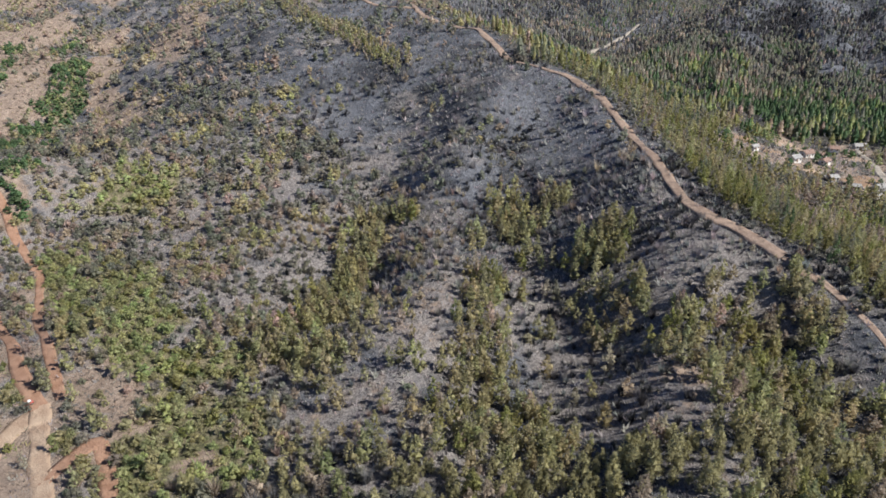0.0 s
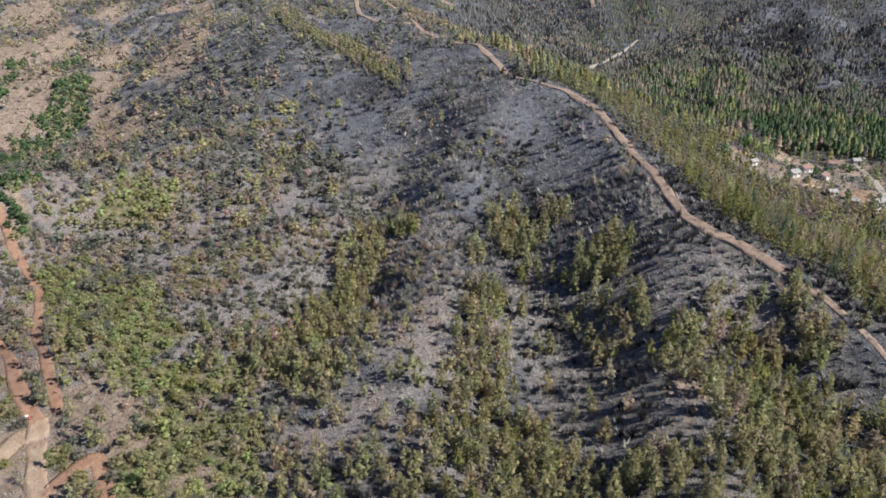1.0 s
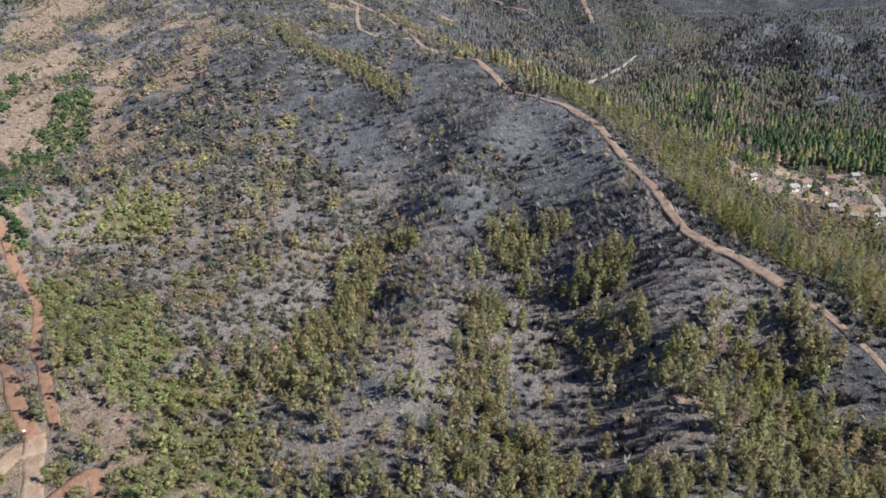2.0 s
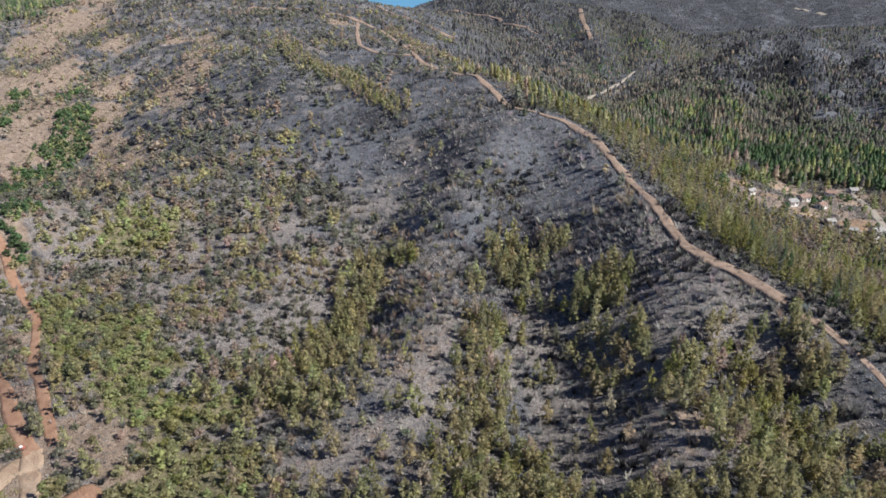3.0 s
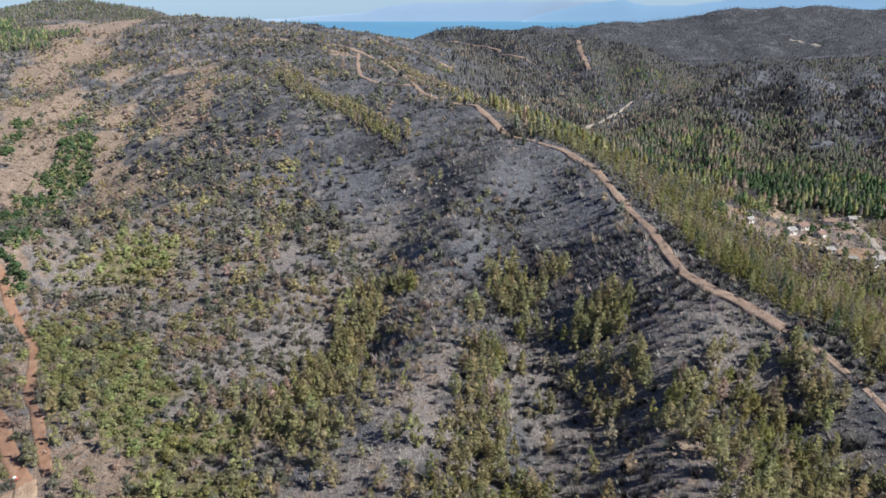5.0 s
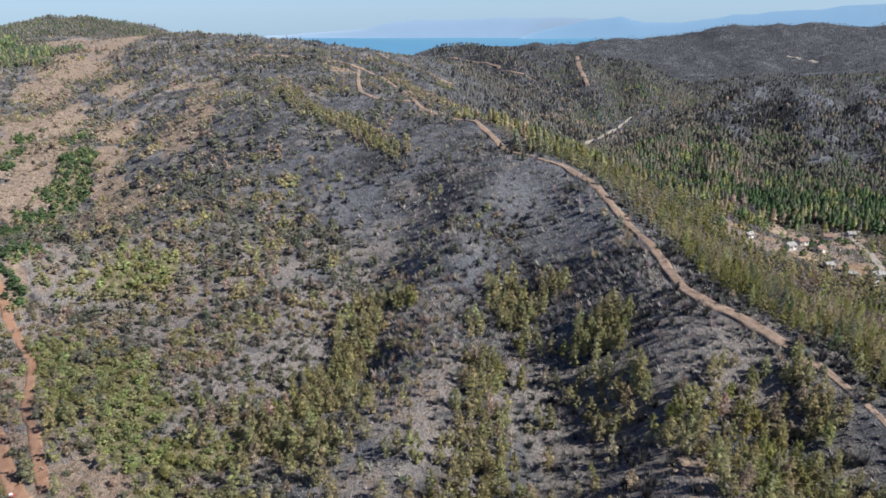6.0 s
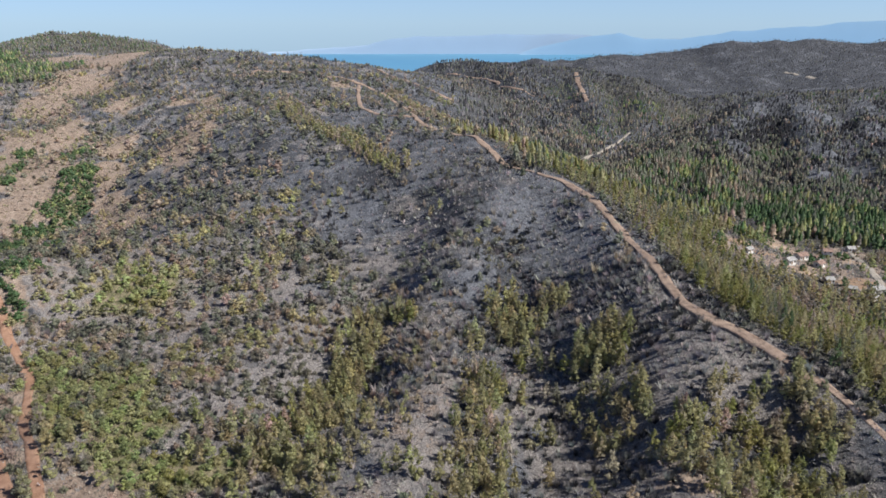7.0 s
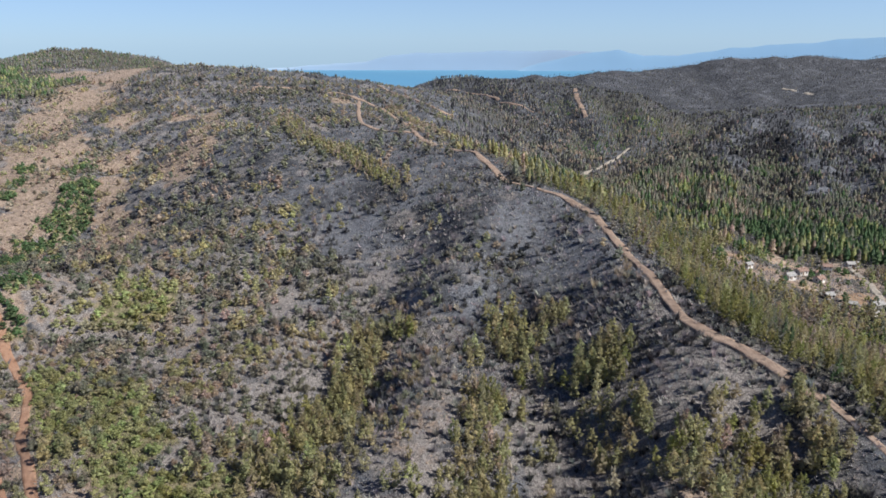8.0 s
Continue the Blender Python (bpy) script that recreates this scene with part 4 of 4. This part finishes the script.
LABELS = {
    ("pine", "n"): "scorched olive and brown young pines on the hillside",
    ("tall_pine", "n"): "yellow-green pines on the slope behind the ridge",
    ("shrub", "n"): "green and olive shrubs on the dry slope",
    ("charred", "n"): "charred black shrubs standing in grey ash",
}
bands = [("n", -260, 260, 95, 300, 3.3, 1), ("h", -350, 370, 300, 460, 4.1, 4), ("m", -640, 640, 460, 1000, 6.0, 2), ("w", -60, 760, 560, 1000, 3.9, 7), ("f", -1000, 1100, 1000, 1500, 5.4, 3), ("g", -1100, 1500, 1500, 2400, 9.5, 6)]
SIZES = {("n", "pine"): 1.22, ("h", "pine"): 1.12, ("m", "shrub"): 1.32, ("h", "shrub"): 1.12, ("n", "shrub"): 0.86, ("m", "pine"): 0.85, ("f", "pine"): 0.75, ("w", "pine"): 0.85, ("w", "tall_pine"): 0.86, ("g", "pine"): 0.5, ("g", "tall_pine"): 0.5, ("n", "charred"): 0.8, ("f", "tall_pine"): 0.7, ("m", "tall_pine"): 1.0, ("f", "charred"): 0.9, ("n", "tall_pine"): 0.92, ("h", "tall_pine"): 0.92, ("m", "charred"): 1.0, ("f", "shrub"): 0.8}


def single_plants(x, y, size, kinds, states):
    """Plants of the nearest slope as things of their own: an Empty at the root with a trunk and a crown."""
    r = np.random.default_rng(77)
    z = land_height(x, y)
    names = {"pine": "pine_tree", "shrub": "shrub", "charred": "charred_shrub", "tall_pine": "pine_tree"}
    looks = {"olive": "olive-tinged", "scorched": "scorched brown", "green": "green", "char": "charred black", "grey": "ash-grey burnt", "bright": "yellow-green",
             "dusk": "dull dark-green", "pale": "pale dead", "deep": "deep green"}
    crowns, trunks = {}, {}
    for i in range(len(x)):
        kind, state, k = kinds[i], states[i], int(r.integers(0, 4))
        if (kind, state, k) not in crowns:
            model, faces = plant_models(kind, "single")[k]
            mesh = fill_mesh("crown", model, faces, MAT_CROWN, False)
            col = np.ones((len(model), 4), np.float32)
            col[:, :3] = LEAF_COLOURS[state]
            mesh.attributes.new("tint", "FLOAT_COLOR", "POINT").data.foreach_set("color", col.ravel())
            crowns[kind, state, k] = mesh
        if kind not in trunks:
            bm = bmesh.new()
            height = KINDS[kind][0] * 0.8
            bmesh.ops.create_cone(bm, cap_ends=True, segments=6, radius1=0.035 * height + 0.03, radius2=0.03, depth=height + 0.6, matrix=Matrix.Translation((0, 0, height / 2 - 0.3)))
            trunks[kind] = bpy.data.meshes.new("trunk")
            bm.to_mesh(trunks[kind])
            trunks[kind].materials.append(MAT_BARK)
            bm.free()
        tree = new(names[kind])
        s = float(size[i])
        tree.matrix_world = pose(x[i], y[i], z[i] - 0.1, r.normal() * 3, r.normal() * 3, r.random() * 360) @ Matrix.Diagonal((s, s, s * (0.9 + 0.3 * r.random()), 1))
        spot = "in grey ash" if state in ("char", "grey") else "on the burnt slope"
        noun = "young pine" if "pine" in kind else "shrub"
        tagged(tree, looks[state] + " " + noun + " standing " + spot, "tree" if "pine" in kind else "shrub", "trees on the near slope" if "pine" in kind else "shrubs on the near slope")
        for name, mesh in (("trunk", trunks[kind]), ("crown", crowns[kind, state, k])):
            new(name, mesh).parent = tree


for code, x0, x1, y0, y1, gap, seed in bands:
    px, py = scatter(x0, x1, y0, y1, gap, 100 + seed)
    keep = (np.abs(px) < 0.72 * py + 40) & off_roads(px, py, 0.6)
    px, py = px[keep], py[keep]
    kinds, states = sow(px, py, 200 + seed)
    eastern = (beyond_crest(px, py) > 6) & (py > 560)
    if code in "mw":  # the woods east of the crest are sown more closely
        kinds[eastern if code == "m" else ~eastern] = ""
    size = np.random.default_rng(300 + seed).lognormal(0.03, 0.3, len(px)).clip(0.55, 1.55)
    single = (kinds != "") & (px > -80) & (px < 112) & (py > 118) & (py < 160) if code == "n" else np.zeros(len(px), bool)
    if code == "n":
        single &= np.cumsum(single) <= 330
        single_plants(px[single], py[single], size[single], kinds[single], states[single])
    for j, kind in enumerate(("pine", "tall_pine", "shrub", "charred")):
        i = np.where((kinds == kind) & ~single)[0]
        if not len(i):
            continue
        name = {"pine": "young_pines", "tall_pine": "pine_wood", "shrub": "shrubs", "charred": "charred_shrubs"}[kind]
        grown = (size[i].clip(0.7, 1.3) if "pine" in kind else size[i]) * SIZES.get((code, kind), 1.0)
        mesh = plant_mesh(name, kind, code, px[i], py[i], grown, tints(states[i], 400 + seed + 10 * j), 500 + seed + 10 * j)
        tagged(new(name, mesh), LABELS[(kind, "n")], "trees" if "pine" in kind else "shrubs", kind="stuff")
# Close growth of the ravine, the pine strip and the valley edge.
for spots, kind, states, gap, seed, label in (
        (RAVINE_GREEN, "shrub", ("deep", "deep", "green"), 3.4, 141, "dense deep-green shrubs filling a ravine"),
        (HILL_WOOD, "pine", ("deep", "dusk", "dusk", "grey"), 5.0, 144, "dull green wood on the hill behind the burnt slope"),
        (DELL, "pine", ("deep", "deep", "dusk", "green"), 4.2, 145, "bright green trees in a dell below the hill"),
        (TOP_WOOD, "pine", ("char", "dusk", "dusk", "char"), 6.5, 147, "dark half-burnt pines along the hilltop"),
        (TRACK_SCRUB, "shrub", ("olive", "scorched", "scorched", "dusk"), 3.4, 146, "scorched olive scrub beside the ridge track"),
        (PINE_STRIP, "pine", ("olive", "olive", "bright", "scorched"), 3.0, 142, "strip of olive pines across the burnt slope"),
        ([(275, 512, 20), (310, 505, 22), (345, 500, 26), (390, 498, 26)], "tall_pine", ("deep", "deep", "green"), 4.6, 143, "tall dark trees behind the village")):
    px, py = scatter(min(q[0] - q[2] for q in spots) - 9, max(q[0] + q[2] for q in spots) + 9, min(q[1] - q[2] for q in spots) - 9, max(q[1] + q[2] for q in spots) + 9, gap, seed)
    keep = (zone(spots, px, py, 0.35, 1.6 if spots is RAVINE_GREEN else 2.5 if spots is TOP_WOOD else 1.0) > (0.25 if spots is PINE_STRIP else 0.5)) & off_roads(px, py, 1.5)
    px, py = px[keep], py[keep]
    rs = np.random.default_rng(seed)
    mesh = plant_mesh("thicket", kind, "w" if seed in (144, 145) else "m", px, py, rs.lognormal(0, 0.22, len(px)).clip(0.6, 1.45) * (0.68 if seed in (144, 147) else 0.95 if kind == "pine" else 1.0), tints(np.array(states, dtype=object)[rs.integers(0, len(states), len(px))], seed), seed + 1)
    tagged(new("thicket", mesh), label, "trees" if "pine" in kind else "shrubs", kind="stuff")

# Low scrub on the ground.
mx, my = scatter(-560, 120, 460, 960, 4.2, 134)
keep = (np.abs(mx) < 0.70 * my + 25) & off_roads(mx, my, 0.5) & (beyond_crest(mx, my) < 15)
mx, my = mx[keep], my[keep]
pick = np.random.default_rng(18).random(len(mx))
state = np.where(tan_zone(mx, my) > 0.4, np.where(pick < 0.6, "scorched", "olive"), np.where(pick < 0.45, "grey", np.where(pick < 0.7, "char", "scorched")))
tagged(new("burnt_scrub", plant_mesh("burnt_scrub", "scrub", "n", mx, my, np.random.default_rng(19).lognormal(0, 0.4, len(mx)), tints(state, 24), 25)), "small burnt bushes dotted over the ashy slope", "scrub", kind="stuff")
tx, ty = scatter(-230, 230, 95, 300, 1.4, 131)
bx, by = scatter(-330, 330, 300, 480, 2.3, 132)
tx, ty = np.concatenate([tx, bx]), np.concatenate([ty, by])
keep = (np.abs(tx) < 0.70 * ty + 25) & off_roads(tx, ty, 0.2)
tx, ty = tx[keep], ty[keep]
pick = np.random.default_rng(8).random(len(tx))
state = np.where(zone(GREEN_SHRUB, tx, ty) > 0.4, np.where(pick < 0.5, "green", "olive"), np.where(pick < 0.3, "grey", np.where(pick < 0.47, "char", np.where((pick < 0.8) | (tx > -60), "pale", "scorched"))))
size = np.random.default_rng(9).lognormal(-0.05, 0.4, len(tx)) * (1 + 0.45 * ((tx > -40) & (ty > 240)))
tagged(new("burnt_scrub", plant_mesh("burnt_scrub", "tuft", "n", tx, ty, size, tints(state, 14), 15)), "low burnt scrub, twigs and dry grass tufts", "scrub", kind="stuff")
def part(name, bm, material, parent=None, label=""):
    """Links a bmesh as one mesh object under a thing or a part."""
    mesh = bpy.data.meshes.new(name)
    bm.to_mesh(mesh)
    bm.free()
    mesh.materials.append(material)
    ob = new(name, mesh)
    ob.parent = parent
    return tagged(ob, label)


def box(sx, sy, sz, x=0.0, y=0.0, z=0.0, bevel=0.0, rz=0.0):
    """A box on its foot at x, y, z, with softened edges."""
    bm = bmesh.new()
    bmesh.ops.create_cube(bm, size=1, matrix=pose(x, y, z + sz / 2, 0, 0, rz) @ Matrix.Diagonal((sx, sy, sz, 1)))
    if bevel:
        bmesh.ops.bevel(bm, geom=bm.edges[:], offset=bevel, segments=2, affect="EDGES")
    return bm


def gabled_walls(w, d, h, rise):
    bm = bmesh.new()
    a = [bm.verts.new((sx * w / 2, sy * d / 2, z)) for z in (-1.5, h) for sx, sy in ((-1, -1), (1, -1), (1, 1), (-1, 1))]
    p, q = bm.verts.new((-w / 2, 0, h + rise)), bm.verts.new((w / 2, 0, h + rise))
    for f in ((0, 1, 5, 4), (2, 3, 7, 6)):
        bm.faces.new([a[i] for i in f])
    bm.faces.new([a[1], a[2], a[6], q, a[5]])
    bm.faces.new([a[3], a[0], a[4], p, a[7]])
    bm.faces.new([a[4], a[5], q, p])
    bm.faces.new([a[6], a[7], p, q])
    bmesh.ops.recalc_face_normals(bm, faces=bm.faces[:])
    return bm


def roof_slopes(w, d, h, rise, over=0.45, thick=0.16):
    """Two tiled slopes with ribs that run down them."""
    bm = bmesh.new()
    run = d / 2 + over
    drop = rise * run / (d / 2)
    angle = math.degrees(math.atan2(drop, run))
    length = math.hypot(run, drop)
    for side in (-1, 1):
        turn = Matrix.Translation((0, 0, h + rise + 0.05)) @ pose(0, 0, 0, 0, 0, 0 if side < 0 else 180) @ pose(0, 0, 0, angle, 0, 0)
        bmesh.ops.create_cube(bm, size=1, matrix=turn @ Matrix.Translation((0, -length / 2, thick / 2)) @ Matrix.Diagonal((w + 2 * over, length, thick, 1)))
        n = int(w / 0.5)
        for k in range(n + 1):
            at = -w / 2 + k * w / n
            bmesh.ops.create_cube(bm, size=1, matrix=turn @ Matrix.Translation((at, -length / 2, thick + 0.03)) @ Matrix.Diagonal((0.18, length, 0.08, 1)))
    bmesh.ops.create_cube(bm, size=1, matrix=Matrix.Translation((0, 0, h + rise + thick + 0.08)) @ Matrix.Diagonal((w + 2 * over, 0.3, 0.14, 1)))
    return bm


def house(x, y, turn, w, d, h, roof, label, wall=None, chimney=True, storeys=1):
    w, d, h = 0.7 * w, 0.72 * d, 0.9 * h
    home = new("house")
    home.matrix_world = pose(x, y, float(land_height(x, y)) + 0.3, 0, 0, turn)
    tagged(home, label, "house", "village houses")
    rise = 0.26 * d
    walls = part("wall", gabled_walls(w, d, h, rise), wall or MAT_WHITE, home)
    top = part("roof", roof_slopes(w, d, h, rise), roof, home)
    if chimney:
        part("chimney", box(0.6, 0.6, 1.3, w * 0.28, d * 0.15, h + rise * 0.55, 0.04), MAT_WHITE, top)
    door = part("door", box(1.0, 0.1, 2.1, -w * 0.1, -d / 2 - 0.03, 0.0, 0.02), MAT_WOOD, home)
    part("handle", box(0.12, 0.06, 0.06, -w * 0.1 + 0.36, -d / 2 - 0.11, 1.0, 0.01), MAT_SHEET, door)
    for level in range(storeys):
        for side in (-1, 1):
            for at in (-0.34, 0.3):
                win = part("window", box(1.2, 0.08, 1.2, w * at, side * (d / 2 + 0.03), 1.0 + 2.9 * level, 0.01), MAT_WOOD, home)
                part("pane", box(1.0, 0.05, 1.0, w * at, side * (d / 2 + 0.075), 1.1 + 2.9 * level), MAT_DARKGLASS, win)
                part("sill", box(1.4, 0.18, 0.08, w * at, side * (d / 2 + 0.1), 0.92 + 2.9 * level), MAT_SHEET, win)
    for end in (-1, 1):
        win = part("window", box(0.08, 1.1, 1.2, end * (w / 2 + 0.03), 0, 1.0, 0.01), MAT_WOOD, home)
        part("pane", box(0.05, 0.9, 1.0, end * (w / 2 + 0.075), 0, 1.1), MAT_DARKGLASS, win)
    return home


house(221, 406, 25, 9, 7, 3.0, MAT_SHEET, "low whitewashed village house with a pale sheet roof", chimney=False)
house(238, 424, 20, 10, 7.5, 3.2, MAT_TILE, "whitewashed village house with a red tiled roof")
house(274, 456, -15, 8, 7, 5.6, MAT_TILE, "two-storey white house with a red roof among trees", storeys=2)
house(262, 447, 30, 6, 4.5, 2.6, MAT_TILE, "small red-roofed outbuilding beside a white house", chimney=False)
house(242, 409, 35, 9, 6.5, 2.8, MAT_TILE, "low brown-roofed house beside the bare field")
house(233, 381, 10, 7, 6, 2.8, MAT_SHEET, "small white house half hidden by green trees", chimney=False)
house(247, 360, 40, 8, 6, 3.0, MAT_SHEET, "white house with a pale roof at the wood's edge")
house(257, 372, 15, 11, 7, 2.8, MAT_SHEET, "long white farmhouse with a grey sheet roof")
house(303, 474, 0, 12, 7, 2.6, MAT_SHEET, "long grey farm building below the pine wood", chimney=False)
house(194, 406, 30, 7, 5, 2.4, MAT_SHEET, "small pale shed at the field's lower edge", chimney=False)
house(241, 370, -20, 6, 5, 2.6, MAT_SHEET, "little white outbuilding among trees", chimney=False)


def field(x, y, w, d, turn, material, label):
    """A ploughed patch laid on the ground, with ragged edges and furrows."""
    nx, ny = int(w / 1.2), int(d / 1.2)
    u, v = np.meshgrid(np.linspace(-0.5, 0.5, nx), np.linspace(-0.5, 0.5, ny))
    c, s = math.cos(radians(turn)), math.sin(radians(turn))
    wx, wy = u * w, v * d
    wx, wy = wx + 3 * u * (value_noise(wx + x, wy, 7, 81) - 0.5) * 2, wy + 3 * v * (value_noise(wx, wy + y, 7, 82) - 0.5) * 2
    qx, qy = x + c * wx - s * wy, y + s * wx + c * wy
    q = land_height(qx, qy) + 0.3 + 0.10 * np.sin(wy * 5.2)
    edge = (np.abs(u) > 0.499) | (np.abs(v) > 0.499)
    q[edge] -= 0.9
    ob = new("field", fill_mesh("field", np.stack([qx.ravel(), qy.ravel(), q.ravel()], 1), grid_faces(nx, ny), material))
    return tagged(ob, label, "field", kind="structure")


field(203, 426, 24, 30, 30, MAT_PALE_FIELD, "bare reddish-brown ploughed field beside the wood")
field(247, 464, 24, 32, 20, MAT_DUST, "bare tan field below the dark trees")
field(225, 396, 16, 12, 20, MAT_DUST, "trampled pale yard between houses")
field(252, 384, 24, 15, 25, MAT_PALE_FIELD, "brown ploughed field beside the village road")
field(282, 445, 18, 20, 0, MAT_DUST, "dry tan yard beside the two-storey house")
def boulder_mesh(seed):
    bm = bmesh.new()
    bmesh.ops.create_icosphere(bm, subdivisions=2, radius=1)
    r = random.Random(seed)
    off = Vector((r.random() * 50, r.random() * 50, r.random() * 50))
    cuts = [Vector((r.gauss(0, 1), r.gauss(0, 1), r.gauss(0, 1))).normalized() for _ in range(5)]
    for v in bm.verts:
        p = v.co.copy()
        for n in cuts:
            over = p.dot(n) - 0.62
            if over > 0:
                p -= n * over * 0.9
        v.co = p * (1 + 0.22 * noise.noise(p * 1.6 + off))
    mesh = bpy.data.meshes.new("boulder")
    bm.to_mesh(mesh)
    bm.free()
    mesh.materials.append(MAT_ROCK)
    return mesh


BOULDERS = [boulder_mesh(k) for k in range(6)]
rr = random.Random(12)
for cx, cy, spread, count, biggest in ((76, 174, 7, 26, 1.5), (71, 148, 8, 10, 1.1), (-5, 222, 12, 34, 1.1), (-8, 200, 10, 12, 0.8), (86, 163, 6, 8, 1.0), (30, 253, 6, 8, 0.9)):
    for k in range(count):
        bx, by = cx + rr.gauss(0, spread * 0.6), cy + rr.gauss(0, spread * 0.7)
        s = biggest * (0.35 + 0.65 * rr.random() ** 2)
        rock = new("boulder", BOULDERS[rr.randrange(6)])
        rock.matrix_world = pose(bx, by, float(land_height(bx, by)) + 0.15 * s, rr.random() * 40, rr.random() * 40, rr.random() * 360) @ Matrix.Diagonal((s * 1.2, s, s * 0.75, 1))
        tagged(rock, "weathered tan boulder lying on the burnt spur", "boulder", "boulders on the spurs")


def outcrops():
    """Joined slabs of pale rock on the far western slope."""
    r = np.random.default_rng(4)
    forms = [np.array([v.co[:] for v in m.vertices]) for m in BOULDERS]
    faces = [np.array([p.vertices[:] for p in m.polygons]) for m in BOULDERS]
    verts, tris, base = [], [], 0
    x, y = scatter(-560, -90, 430, 1010, 6.0, 15)
    keep = (tan_zone(x, y) > 0.5) & (r.random(len(x)) < 0.5)
    for px, py, pz in zip(x[keep], y[keep], land_height(x[keep], y[keep])):
        k, a, s = r.integers(0, 6), r.random() * 6.28, 0.7 + 2.4 * r.random() ** 3
        v = forms[k] * (1.3 * s, s, 0.6 * s)
        verts.append(np.stack([px + v[:, 0] * math.cos(a) - v[:, 1] * math.sin(a), py + v[:, 0] * math.sin(a) + v[:, 1] * math.cos(a), pz + v[:, 2]], 1))
        tris.append(faces[k] + base)
        base += len(v)
    ob = new("rock_outcrops", fill_mesh("rock_outcrops", np.concatenate(verts), np.concatenate(tris), MAT_ROCK, False))
    tagged(ob, "pale weathered rock outcrops among dry grass", "rocks", kind="stuff")


outcrops()


def pickup(x, y, turn):
    """A small parked pickup with a red body and a white cab."""
    car = new("pickup_truck")
    car.matrix_world = pose(x, y, float(land_height(x, y)) + 0.45, 0, 0, turn) @ Matrix.Scale(0.85, 4)
    tagged(car, "small parked red pickup with a white cab on the track", "car")
    part("chassis", box(3.7, 1.2, 0.2, 0, 0, 0.35), MAT_TYRE, car)
    part("body", box(1.7, 1.6, 0.65, 1.0, 0, 0.5, 0.1), MAT_CARRED, car)
    bed = part("cargo_bed", box(1.7, 1.6, 0.12, -0.95, 0, 0.55, 0.02), MAT_CARRED, car)
    for sx, sy, px, py in ((1.7, 0.06, -0.95, 0.78), (1.7, 0.06, -0.95, -0.78), (0.06, 1.5, -1.78, 0), (0.06, 1.5, -0.13, 0)):
        part("side_board", box(sx, sy, 0.42, px, py, 0.67, 0.01), MAT_CARRED, bed)
    cab = part("cab", box(1.15, 1.5, 0.62, 0.62, 0, 1.13, 0.14), MAT_CARWHITE, car, "white cab roof")
    part("windscreen", box(0.06, 1.25, 0.42, 1.2, 0, 1.2, 0.01), MAT_DARKGLASS, cab)
    for side in (-1, 1):
        part("side_window", box(0.8, 0.05, 0.38, 0.6, side * 0.745, 1.22, 0.01), MAT_DARKGLASS, cab)
        part("headlight", box(0.06, 0.3, 0.16, 1.85, side * 0.55, 0.82, 0.02), MAT_CARWHITE, car)
        for px in (-1.1, 1.15):
            bm = bmesh.new()
            bmesh.ops.create_cone(bm, cap_ends=True, segments=20, radius1=0.34, radius2=0.34, depth=0.22, matrix=pose(px, side * 0.72, 0.34, 90, 0, 0))
            bmesh.ops.bevel(bm, geom=[e for e in bm.edges if len(e.link_faces) == 2 and any(len(f.verts) > 4 for f in e.link_faces)], offset=0.04, segments=2, affect="EDGES")
            wheel = part("wheel", bm, MAT_TYRE, car)
            bm = bmesh.new()
            bmesh.ops.create_cone(bm, cap_ends=True, segments=12, radius1=0.18, radius2=0.16, depth=0.24, matrix=pose(px, side * 0.72, 0.34, 90, 0, 0))
            part("rim", bm, MAT_SHEET, wheel)


pickup(-137.6, 177.9, 50)
